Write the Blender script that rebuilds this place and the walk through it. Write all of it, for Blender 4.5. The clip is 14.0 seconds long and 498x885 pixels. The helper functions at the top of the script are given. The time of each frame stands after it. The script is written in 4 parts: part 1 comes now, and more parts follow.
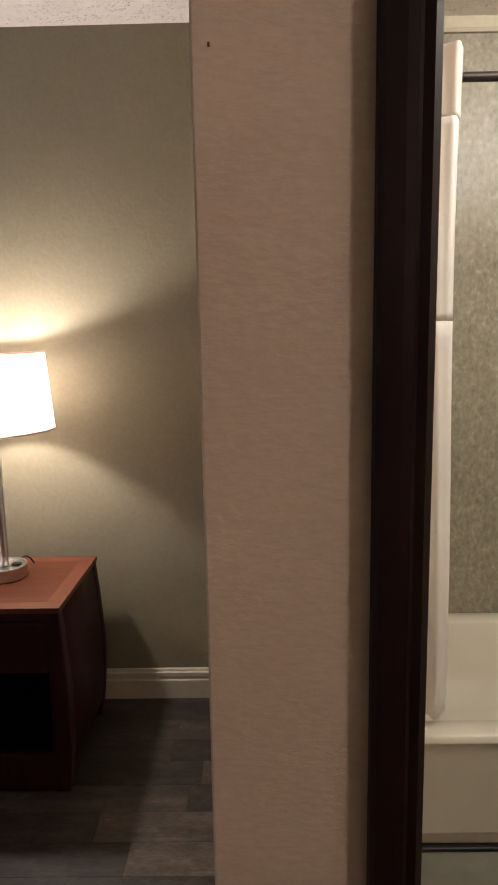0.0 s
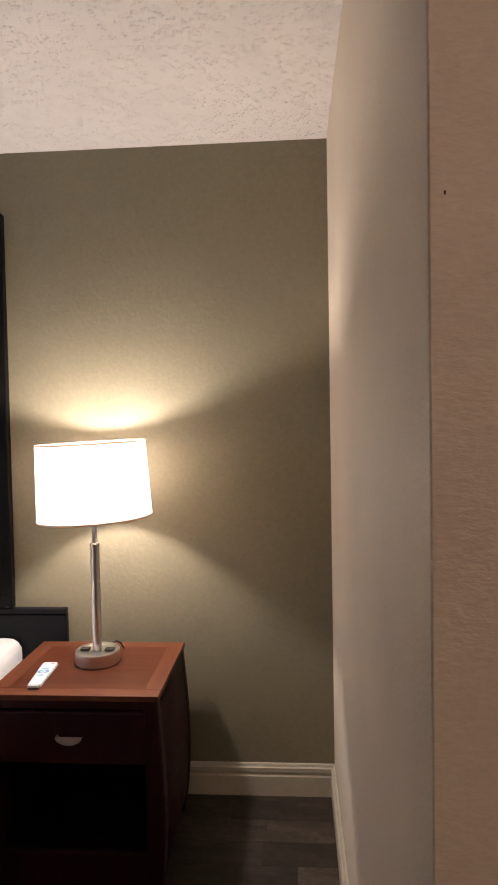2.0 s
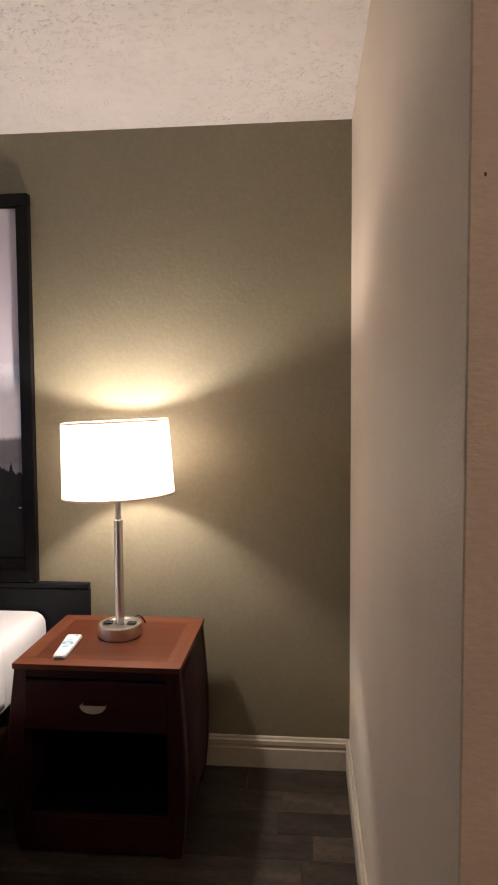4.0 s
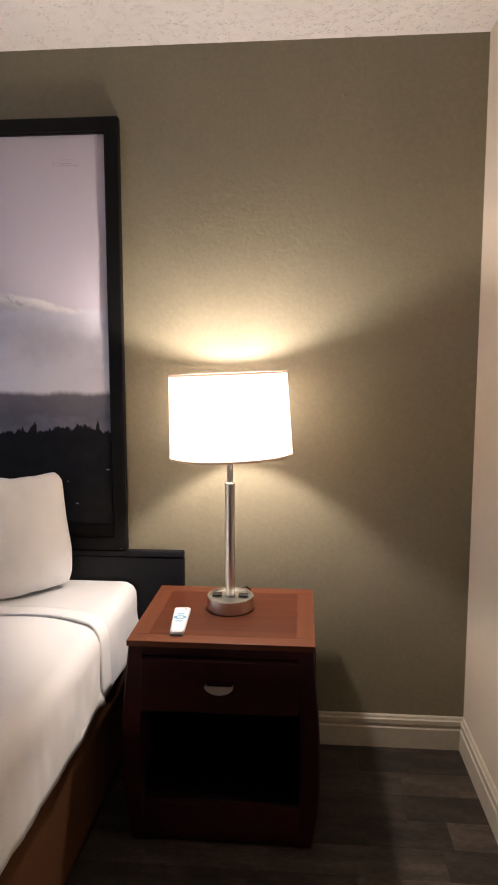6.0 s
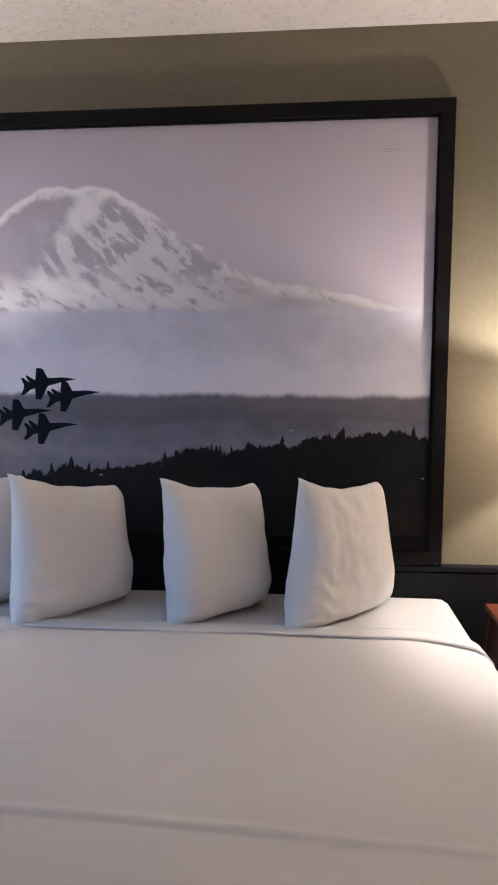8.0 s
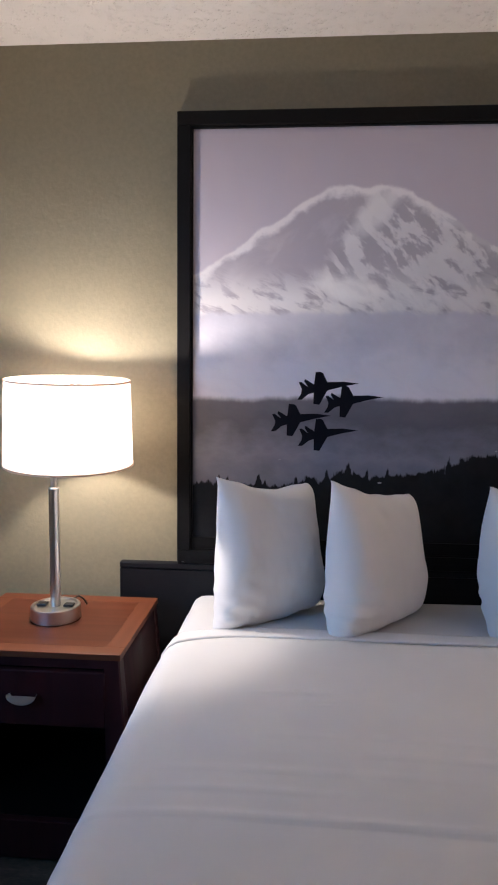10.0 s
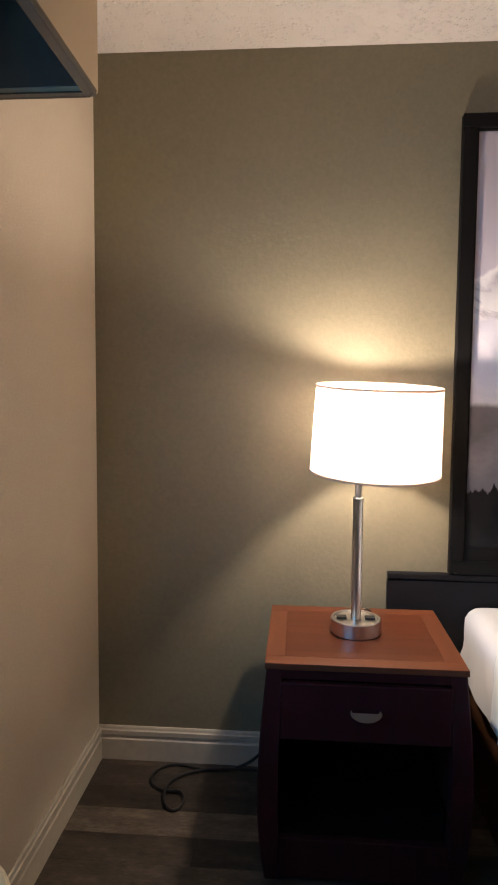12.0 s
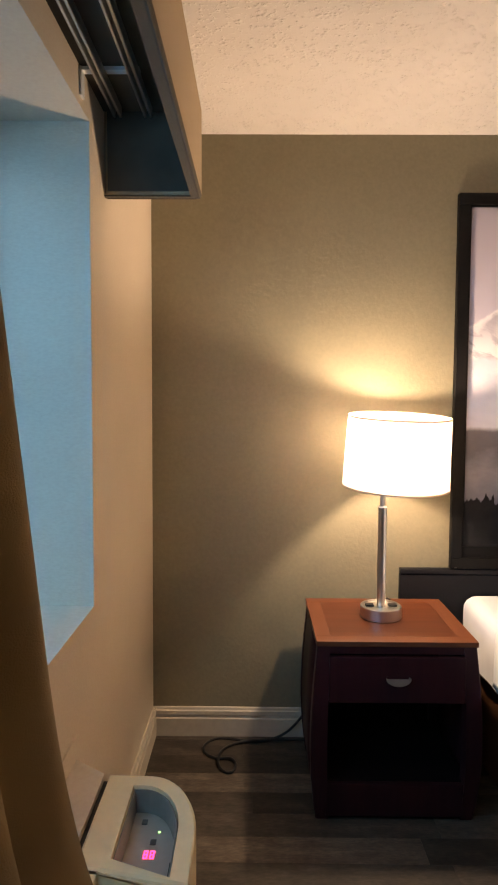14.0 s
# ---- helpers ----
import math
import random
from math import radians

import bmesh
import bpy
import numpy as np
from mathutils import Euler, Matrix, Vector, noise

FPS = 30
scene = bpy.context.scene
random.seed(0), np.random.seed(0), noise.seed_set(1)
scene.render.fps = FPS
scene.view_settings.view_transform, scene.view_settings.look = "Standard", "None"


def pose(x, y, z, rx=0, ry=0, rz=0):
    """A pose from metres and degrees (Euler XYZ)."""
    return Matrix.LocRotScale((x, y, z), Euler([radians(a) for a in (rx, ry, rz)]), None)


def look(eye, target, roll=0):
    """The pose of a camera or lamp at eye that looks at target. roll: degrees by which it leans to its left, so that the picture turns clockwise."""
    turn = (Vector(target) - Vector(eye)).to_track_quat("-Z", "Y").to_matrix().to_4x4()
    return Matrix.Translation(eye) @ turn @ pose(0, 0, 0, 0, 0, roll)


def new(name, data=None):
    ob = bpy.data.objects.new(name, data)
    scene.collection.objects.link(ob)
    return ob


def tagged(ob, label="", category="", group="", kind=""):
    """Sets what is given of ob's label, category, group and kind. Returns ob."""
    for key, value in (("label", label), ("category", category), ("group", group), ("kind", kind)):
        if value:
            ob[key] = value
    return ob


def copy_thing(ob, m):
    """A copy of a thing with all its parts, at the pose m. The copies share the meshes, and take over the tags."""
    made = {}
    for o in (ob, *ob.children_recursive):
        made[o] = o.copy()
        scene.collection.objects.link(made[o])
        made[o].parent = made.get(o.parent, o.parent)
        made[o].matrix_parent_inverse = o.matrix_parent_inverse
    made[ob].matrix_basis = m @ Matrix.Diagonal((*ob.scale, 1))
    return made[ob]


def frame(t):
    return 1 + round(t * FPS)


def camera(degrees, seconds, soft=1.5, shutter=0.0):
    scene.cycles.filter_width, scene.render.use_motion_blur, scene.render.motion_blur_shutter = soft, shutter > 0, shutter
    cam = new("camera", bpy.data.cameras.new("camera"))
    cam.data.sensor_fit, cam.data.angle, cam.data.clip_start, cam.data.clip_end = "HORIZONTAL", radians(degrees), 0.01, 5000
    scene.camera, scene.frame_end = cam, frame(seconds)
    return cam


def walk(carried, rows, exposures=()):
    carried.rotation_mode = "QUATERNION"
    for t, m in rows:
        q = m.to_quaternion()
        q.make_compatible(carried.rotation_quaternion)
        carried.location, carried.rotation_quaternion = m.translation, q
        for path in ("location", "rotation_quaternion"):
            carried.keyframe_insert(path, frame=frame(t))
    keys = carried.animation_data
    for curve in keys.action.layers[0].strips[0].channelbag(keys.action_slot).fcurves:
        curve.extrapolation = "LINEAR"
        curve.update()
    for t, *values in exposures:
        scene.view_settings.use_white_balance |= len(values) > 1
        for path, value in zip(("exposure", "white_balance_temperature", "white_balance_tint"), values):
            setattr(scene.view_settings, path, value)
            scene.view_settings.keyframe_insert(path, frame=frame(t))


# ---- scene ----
cam = camera(41.9, 14.0, 2.0)
PATH = [
    (0, (0.053, 0.237, 1.386), (0.026, 2.206, 1.071), -1.05),
    (0.5, (-0.047, 0.233, 1.43), (-0.143, 2.196, 1.087), -1.3),
    (1, (-0.124, 0.23, 1.442), (-0.229, 2.192, 1.093), -1.1),
    (1.5, (-0.143, 0.195, 1.432), (-0.243, 2.17, 1.142), -1.1),
    (2, (-0.133, 0.192, 1.42), (-0.272, 2.186, 1.348), -1.0),
    (2.2, (-0.136, 0.182, 1.434), (-0.283, 2.177, 1.422), -0.9),
    (4.3, (-0.174, 0.16, 1.403), (-0.358, 2.145, 1.249), -0.2),
    (4.5, (-0.198, 0.161, 1.398), (-0.379, 2.145, 1.223), -0.0),
    (5, (-0.276, 0.209, 1.382), (-0.441, 2.192, 1.18), -0.1),
    (5.5, (-0.411, 0.306, 1.379), (-0.571, 2.286, 1.152), 0.1),
    (6, (-0.589, 0.339, 1.366), (-0.75, 2.32, 1.139), 0.0),
    (6.5, (-0.848, 0.348, 1.368), (-1.013, 2.329, 1.155), 0.1),
    (7, (-1.083, 0.373, 1.343), (-1.273, 2.354, 1.14), -0.0),
    (7.2, (-1.198, 0.384, 1.37), (-1.386, 2.362, 1.145), -0.1),
    (9.3, (-2.3, 0.444, 1.327), (-2.438, 2.43, 1.142), 0.6),
    (9.5, (-2.373, 0.447, 1.324), (-2.532, 2.433, 1.143), 0.6),
    (10, (-2.646, 0.415, 1.331), (-2.794, 2.402, 1.15), 0.6),
    (10.5, (-2.884, 0.398, 1.325), (-3.025, 2.384, 1.144), 0.6),
    (11, (-3.13, 0.433, 1.306), (-3.294, 2.418, 1.127), 0.3),
    (11.5, (-3.35, 0.438, 1.316), (-3.508, 2.424, 1.138), 0.4),
    (12, (-3.556, 0.397, 1.318), (-3.709, 2.385, 1.162), 0.5),
    (12.5, (-3.737, 0.373, 1.301), (-3.878, 2.363, 1.158), 0.6),
    (13, (-3.856, 0.357, 1.341), (-3.954, 2.349, 1.198), 0.4),
    (13.5, (-3.857, 0.163, 1.365), (-3.904, 2.158, 1.238), 0.2),
    (14, (-3.845, -0.021, 1.389), (-3.861, 1.975, 1.261), 0.3),
]
EXPOSURES = [(0, 0.0, 6300, 10), (2, 0.0, 6450, 10), (5.2, -0.06, 6500, 10), (7.2, 0.06, 6350, 10), (9.5, -0.05, 6350, 10), (11, -0.30, 6200, 10), (12, -0.27, 7300, 12), (12.5, -0.06, 8000, 13), (13, 0.0, 9000, 14), (14, 0.16, 9600, 17)]
walk(cam, [(t, look(eye, target, roll)) for t, eye, target, roll in PATH], EXPOSURES)

# ---------- world and light ----------
world = bpy.data.worlds.new("world")
scene.world = world
world.use_nodes = True
wn = world.node_tree.nodes
sky = wn.new("ShaderNodeTexSky")
sky.sky_type, sky.sun_disc = "NISHITA", False
sky.sun_elevation, sky.sun_rotation = radians(24), radians(100)
world.node_tree.links.new(sky.outputs["Color"], wn["Background"].inputs["Color"])
wn["Background"].inputs["Strength"].default_value = 0.08

sun = new("sun", bpy.data.lights.new("sun", "SUN"))
sun.data.energy, sun.data.angle, sun.data.color = 0.8, radians(12), (1, 0.96, 0.9)
sun.matrix_world = look((6, 1, 5), (0, 0, 0))


def lamp_light(name, kind, energy, color, m, **more):
    ob = new(name, bpy.data.lights.new(name, kind))
    ob.data.energy, ob.data.color = energy, color
    for key, value in more.items():
        if key == "radius":
            ob.data.shadow_soft_size = value
        if key == "spread":
            ob.data.spread = radians(value)
        if key == "size":
            ob.data.shape, ob.data.size, ob.data.size_y = "RECTANGLE", value[0], value[1]
    ob.matrix_world = m
    return ob


WARM = (1.0, 0.885, 0.82)
LAMP_SPOTS = ((-0.811, 2.335), (-3.379, 2.315))
for lx, ly in LAMP_SPOTS:
    lamp_light("bulb_light", "POINT", 30, WARM, pose(lx, ly + 0.012, 1.270), radius=0.03)
lamp_light("window_daylight", "AREA", 22, (0.11, 0.45, 1.0), look((-4.76, 0.50, 1.86), (-4.19, 1.32, 1.46)), size=(1.9, 1.6), spread=115)
# Neither bulb is in view; each is inferred from the light around it.
lamp_light("bathroom_ceiling_bulb", "POINT", 32, (1.0, 0.93, 0.83), pose(1.15, 1.45, 2.30), radius=0.1)
lamp_light("entry_ceiling_bulb", "POINT", 32, (1.0, 0.76, 0.67), pose(1.5, -0.35, 2.28), radius=0.1)


# ---------- materials ----------
def material(name):
    m = bpy.data.materials.new(name)
    m.use_nodes = True
    return m, m.node_tree.nodes, m.node_tree.links, m.node_tree.nodes["Principled BSDF"]


def wire(links, a, b):
    links.new(a, b)


def noise_of(n, l, scale, detail=4, stretch=(1, 1, 1), coord="Object", rough=0.55):
    tc, mp, tx = n.new("ShaderNodeTexCoord"), n.new("ShaderNodeMapping"), n.new("ShaderNodeTexNoise")
    mp.inputs["Scale"].default_value = stretch
    tx.inputs["Scale"].default_value, tx.inputs["Detail"].default_value, tx.inputs["Roughness"].default_value = scale, detail, rough
    l.new(tc.outputs[coord], mp.inputs["Vector"])
    l.new(mp.outputs["Vector"], tx.inputs["Vector"])
    return tx.outputs["Fac"]


def ramp_of(n, l, fac, stops, interpolation="LINEAR"):
    r = n.new("ShaderNodeValToRGB")
    r.color_ramp.interpolation = interpolation
    while len(r.color_ramp.elements) < len(stops):
        r.color_ramp.elements.new(0.5)
    for e, (p, c) in zip(r.color_ramp.elements, stops):
        e.position = p
        e.color = (*c, 1) if isinstance(c, tuple) else (c, c, c, 1)
    l.new(fac, r.inputs["Fac"])
    return r.outputs["Color"]


def blend(n, l, fac, a, b, mode="MIX"):
    m = n.new("ShaderNodeMix")
    m.data_type, m.blend_type = "RGBA", mode
    for slot, v in ((0, fac), (6, a), (7, b)):
        if isinstance(v, (int, float)):
            m.inputs[slot].default_value = v
        elif isinstance(v, tuple):
            m.inputs[slot].default_value = (*v, 1)
        else:
            l.new(v, m.inputs[slot])
    return m.outputs[2]


def calc(n, l, op, a, b=0.0, c=None):
    m = n.new("ShaderNodeMath")
    m.operation = op
    for i, v in enumerate((a, b, c)):
        if v is None:
            continue
        if isinstance(v, (int, float)):
            m.inputs[i].default_value = v
        else:
            l.new(v, m.inputs[i])
    return m.outputs[0]


def bump_to(n, l, bsdf, height, strength, distance):
    b = n.new("ShaderNodeBump")
    b.inputs["Strength"].default_value, b.inputs["Distance"].default_value = strength, distance
    l.new(height, b.inputs["Height"])
    l.new(b.outputs["Normal"], bsdf.inputs["Normal"])


def shade(c, k):
    return tuple(min(1, v * k) for v in c)


def painted(name, color, rough=0.55, grain=90, bump=0.25, depth=0.004, mottle=0.10, stretch=(1, 1, 1)):
    """Rolled paint over an orange-peel texture, with faint large stains."""
    m, n, l, p = material(name)
    big = noise_of(n, l, 1.6, 3)
    fine = noise_of(n, l, grain, 3, stretch)
    base = ramp_of(n, l, big, [(0.3, shade(color, 1 - mottle)), (0.7, shade(color, 1 + mottle))])
    wire(l, blend(n, l, 0.06, base, ramp_of(n, l, fine, [(0.3, 0.0), (0.7, 1.0)]), "OVERLAY"), p.inputs["Base Color"])
    p.inputs["Roughness"].default_value = rough
    p.inputs["Specular IOR Level"].default_value = 0.35
    bump_to(n, l, p, fine, bump, depth)
    return m


def plain(name, color, rough=0.5, metal=0.0, grain=60, bump=0.06, var=0.08, stretch=(1, 1, 1), spec=0.5):
    m, n, l, p = material(name)
    f = noise_of(n, l, grain, 4, stretch)
    g = noise_of(n, l, 4, 2)
    c = ramp_of(n, l, f, [(0.3, shade(color, 1 - var)), (0.7, shade(color, 1 + var))])
    wire(l, blend(n, l, 0.35, c, ramp_of(n, l, g, [(0.3, shade(color, 1 - var)), (0.7, shade(color, 1 + var))])), p.inputs["Base Color"])
    wire(l, ramp_of(n, l, g, [(0.25, rough * 0.85), (0.75, min(1, rough * 1.15))]), p.inputs["Roughness"])
    p.inputs["Metallic"].default_value = metal
    p.inputs["Specular IOR Level"].default_value = spec
    bump_to(n, l, p, f, bump, 0.002)
    return m


def wood(name, dark, light, rough=0.38, axis=0, spec=0.5, by_object=False, scale=1.0):
    """Streaky wood grain along one axis."""
    m, n, l, p = material(name)
    st = [22.0, 22.0, 22.0]
    st[axis] = 1.6
    st = tuple(s * scale for s in st)
    tc, mp = n.new("ShaderNodeTexCoord"), n.new("ShaderNodeMapping")
    mp.inputs["Scale"].default_value = st
    l.new(tc.outputs["Object"], mp.inputs["Vector"])
    vec = mp.outputs["Vector"]
    if by_object:
        info = n.new("ShaderNodeObjectInfo")
        add = n.new("ShaderNodeVectorMath")
        add.operation = "ADD"
        comb = n.new("ShaderNodeCombineXYZ")
        l.new(calc(n, l, "MULTIPLY", info.outputs["Random"], 57.0), comb.inputs[0])
        l.new(calc(n, l, "MULTIPLY", info.outputs["Random"], 31.0), comb.inputs[1])
        l.new(vec, add.inputs[0])
        l.new(comb.outputs[0], add.inputs[1])
        vec = add.outputs[0]
    tx = n.new("ShaderNodeTexNoise")
    tx.inputs["Scale"].default_value, tx.inputs["Detail"].default_value = 1.0, 6
    tx.inputs["Distortion"].default_value = 0.6
    l.new(vec, tx.inputs["Vector"])
    c = ramp_of(n, l, tx.outputs["Fac"], [(0.25, dark), (0.5, tuple((a + b) / 2 for a, b in zip(dark, light))), (0.75, light)])
    if by_object:
        tone = ramp_of(n, l, info.outputs["Random"], [(0.0, (0.66, 0.64, 0.62)), (0.35, (0.86, 0.85, 0.84)), (0.75, (1.08, 1.06, 1.04)), (1.0, (2.0, 1.92, 1.82))])
        c = blend(n, l, 1.0, c, tone, "MULTIPLY")
        worn = noise_of(n, l, 7, 5, (1, 2.4, 1), "Object", 0.7)
        specks = noise_of(n, l, 130, 3, (0.35, 1, 1), "Object", 0.6)
        c = blend(n, l, 1.0, c, ramp_of(n, l, worn, [(0.32, 0.55), (0.52, 1.0), (0.70, 1.6)]), "MULTIPLY")
        c = blend(n, l, 1.0, c, ramp_of(n, l, specks, [(0.35, 0.78), (0.65, 1.22)]), "MULTIPLY")
    l.new(c, p.inputs["Base Color"])
    p.inputs["Roughness"].default_value = rough
    p.inputs["Specular IOR Level"].default_value = spec
    bump_to(n, l, p, tx.outputs["Fac"], 0.08, 0.002)
    return m


def cloth(name, color, weave=900, rough=0.9, bump=0.12, crease=0.0, var=0.05):
    m, n, l, p = material(name)
    w = noise_of(n, l, weave, 2)
    g = noise_of(n, l, 3.0, 4)
    wire(l, ramp_of(n, l, g, [(0.3, shade(color, 1 - var)), (0.7, shade(color, 1 + var))]), p.inputs["Base Color"])
    p.inputs["Roughness"].default_value = rough
    p.inputs["Specular IOR Level"].default_value = 0.2
    p.inputs["Sheen Weight"].default_value = 0.15
    h = w
    if crease:
        h = calc(n, l, "ADD", calc(n, l, "MULTIPLY", w, 0.1), calc(n, l, "MULTIPLY", noise_of(n, l, 9, 3, (1, 3, 1)), crease))
    bump_to(n, l, p, h, bump, 0.006)
    return m


def emitter(name, color, strength):
    m, n, l, p = material(name)
    p.inputs["Base Color"].default_value = (0.02, 0.02, 0.02, 1)
    p.inputs["Emission Color"].default_value = (*color, 1)
    p.inputs["Emission Strength"].default_value = strength
    return m


OLIVE = painted("olive_paint", (0.213, 0.185, 0.121), 0.55, 70, 0.2, 0.004, 0.05)
CREAM = painted("cream_paint", (0.62, 0.530, 0.418), 0.6, 85, 0.25, 0.0035, 0.05, (1, 1, 2.4))
TRIM = painted("trim_paint", (0.51, 0.455, 0.36), 0.4, 40, 0.08, 0.002, 0.06)
BATH_WALL = painted("bath_paint", (0.60, 0.56, 0.44), 0.5, 70, 0.3)
REDWOOD = wood("cherry_border", (0.097, 0.0295, 0.0148), (0.152, 0.051, 0.0235), 0.42, 0, 0.15)
REDWOOD_Y = wood("cherry_border_cross", (0.097, 0.0295, 0.0148), (0.152, 0.051, 0.0235), 0.42, 1, 0.15)
CHERRY = wood("cherry_field", (0.072, 0.0195, 0.0095), (0.108, 0.0325, 0.0155), 0.32, 0, 0.13)
MAHOGANY = wood("dark_mahogany", (0.020, 0.0032, 0.0046), (0.038, 0.0066, 0.0085), 0.5, 2, 0.2)
# Darker copy of the mahogany; its colour holds the open bay's shade.
BAY_SHADOW = wood("black_laminate_lining", (0.005, 0.0018, 0.0018), (0.009, 0.0032, 0.003), 0.6, 0, 0.15)
CASING = wood("espresso_casing", (0.008, 0.0035, 0.0034), (0.016, 0.006, 0.005), 0.45, 2, 0.25)
HEADBOARD = plain("charcoal_laminate", (0.010, 0.010, 0.012), 0.5, 0, 120, 0.04, 0.15, spec=0.14)
FRAME_BLACK = plain("black_frame_lacquer", (0.006, 0.0056, 0.0056), 0.5, 0, 90, 0.05, 0.2, spec=0.12)
STEEL = plain("brushed_nickel", (0.64, 0.625, 0.595), 0.31, 1.0, 80, 0.05, 0.05, (1, 1, 30))
ROD_BRONZE = plain("dark_bronze_rod", (0.10, 0.09, 0.085), 0.35, 1.0, 80, 0.05, 0.05)
STEEL_DARK = plain("rail_aluminium", (0.55, 0.55, 0.54), 0.32, 1.0, 80, 0.05, 0.05)
BLACK = plain("black_plastic", (0.012, 0.012, 0.012), 0.45)
GREY_PLASTIC = plain("grey_panel_plastic", (0.46, 0.40, 0.33), 0.4, 0, 50, 0.03, 0.06)
IVORY = plain("ivory_plastic", (0.80, 0.66, 0.41), 0.42, 0, 60, 0.03, 0.05)
WHITE_PLASTIC = plain("white_plastic", (0.74, 0.76, 0.76), 0.35, 0, 60, 0.02, 0.03)
BLUE_PRINT = plain("blue_button_print", (0.10, 0.36, 0.55), 0.4)
ORANGE_PRINT = plain("orange_button_print", (0.6, 0.2, 0.08), 0.4)
TUB = plain("tub_enamel", (0.72, 0.69, 0.60), 0.16, 0, 5, 0.01, 0.03)
SHEET = cloth("white_cotton_sheet", (0.67, 0.665, 0.66), 700, 0.9, 0.18, 0.5, 0.03)
COVER = cloth("white_top_cover", (0.775, 0.765, 0.75), 700, 0.9, 0.22, 0.5, 0.03)
PILLOW = cloth("white_pillow_case", (0.82, 0.81, 0.80), 800, 0.9, 0.28, 0.9, 0.03)
SKIRT = plain("brown_box_skirt", (0.115, 0.048, 0.021), 0.9, 0, 120, 0.1, 0.12, spec=0.1)
BASE_DARK = plain("dark_bed_plinth", (0.012, 0.010, 0.010), 0.6)
CURTAIN = cloth("brown_tweed_curtain", (0.235, 0.170, 0.082), 520, 0.95, 0.35, 0.0, 0.18)
# Valance edge tone, darkened to hold the shade under the boards.
EDGE_SHADE = cloth("dark_valance_edge", (0.075, 0.058, 0.038), 500, 0.9, 0.3)
VALANCE = cloth("tan_valance_fabric", (0.40, 0.30, 0.19), 500, 0.9, 0.3, 0.0, 0.08)
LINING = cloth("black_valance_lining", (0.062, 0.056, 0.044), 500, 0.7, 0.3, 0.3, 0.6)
SHOWER = cloth("white_shower_curtain", (0.82, 0.79, 0.76), 900, 0.75, 0.1)
SHOWER_SHEER = cloth("sheer_curtain_band", (0.72, 0.66, 0.62), 900, 0.7, 0.1)
RED_DIGIT = emitter("red_display", (1.0, 0.04, 0.22), 5.0)
GREEN_LED = emitter("green_led", (0.3, 1.0, 0.3), 3.0)


def popcorn():
    m, n, l, p = material("popcorn_ceiling")
    a = noise_of(n, l, 38, 4, rough=0.7)
    v = n.new("ShaderNodeTexVoronoi")
    v.inputs["Scale"].default_value = 68
    l.new(n.new("ShaderNodeTexCoord").outputs["Object"], v.inputs["Vector"])
    blob = ramp_of(n, l, v.outputs["Distance"], [(0.1, 1.0), (0.55, 0.0)])
    h = calc(n, l, "MULTIPLY", blob, ramp_of(n, l, a, [(0.46, 0.0), (0.60, 1.0)]))
    wire(l, ramp_of(n, l, noise_of(n, l, 2.5, 3), [(0.3, (0.76, 0.715, 0.665)), (0.7, (0.81, 0.765, 0.715))]), p.inputs["Base Color"])
    p.inputs["Roughness"].default_value = 0.95
    bump_to(n, l, p, h, 0.7, 0.0085)
    return m


def stone_panel():
    m, n, l, p = material("stone_surround")
    a = noise_of(n, l, 62, 5, (1, 1, 0.7), rough=0.7)
    b = noise_of(n, l, 5, 4)
    c = ramp_of(n, l, a, [(0.3, (0.17, 0.155, 0.115)), (0.45, (0.29, 0.27, 0.205)), (0.58, (0.38, 0.35, 0.28)), (0.70, (0.56, 0.52, 0.44))])
    wire(l, blend(n, l, 0.25, c, ramp_of(n, l, b, [(0.3, (0.25, 0.235, 0.18)), (0.7, (0.40, 0.37, 0.30))])), p.inputs["Base Color"])
    p.inputs["Roughness"].default_value = 0.35
    bump_to(n, l, p, a, 0.4, 0.004)
    return m


def lampshade():
    m, n, l, p = material("white_lampshade_linen")
    n.remove(p)
    d, t, mix = n.new("ShaderNodeBsdfDiffuse"), n.new("ShaderNodeBsdfTranslucent"), n.new("ShaderNodeMixShader")
    weave = ramp_of(n, l, noise_of(n, l, 300, 2, (1, 1, 4)), [(0.3, (0.70, 0.64, 0.575)), (0.7, (0.77, 0.705, 0.635))])
    l.new(weave, d.inputs["Color"])
    l.new(weave, t.inputs["Color"])
    mix.inputs[0].default_value = 0.46
    l.new(d.outputs[0], mix.inputs[1])
    l.new(t.outputs[0], mix.inputs[2])
    l.new(mix.outputs[0], n["Material Output"].inputs["Surface"])
    return m


def trim_tape():
    m, n, l, p = material("shade_trim_tape")
    d, t, mix = n.new("ShaderNodeBsdfDiffuse"), n.new("ShaderNodeBsdfTranslucent"), n.new("ShaderNodeMixShader")
    tone = ramp_of(n, l, noise_of(n, l, 300, 2), [(0.3, (0.58, 0.45, 0.36)), (0.7, (0.66, 0.52, 0.42))])
    l.new(tone, d.inputs["Color"])
    l.new(tone, t.inputs["Color"])
    mix.inputs[0].default_value = 0.3
    l.new(d.outputs[0], mix.inputs[1])
    l.new(t.outputs[0], mix.inputs[2])
    n.remove(p)
    l.new(mix.outputs[0], n["Material Output"].inputs["Surface"])
    return m


def glass():
    m, n, l, p = material("window_glass")
    p.inputs["Base Color"].default_value = (0.95, 0.98, 1, 1)
    p.inputs["Roughness"].default_value, p.inputs["Transmission Weight"].default_value = 0.02, 1.0
    return m


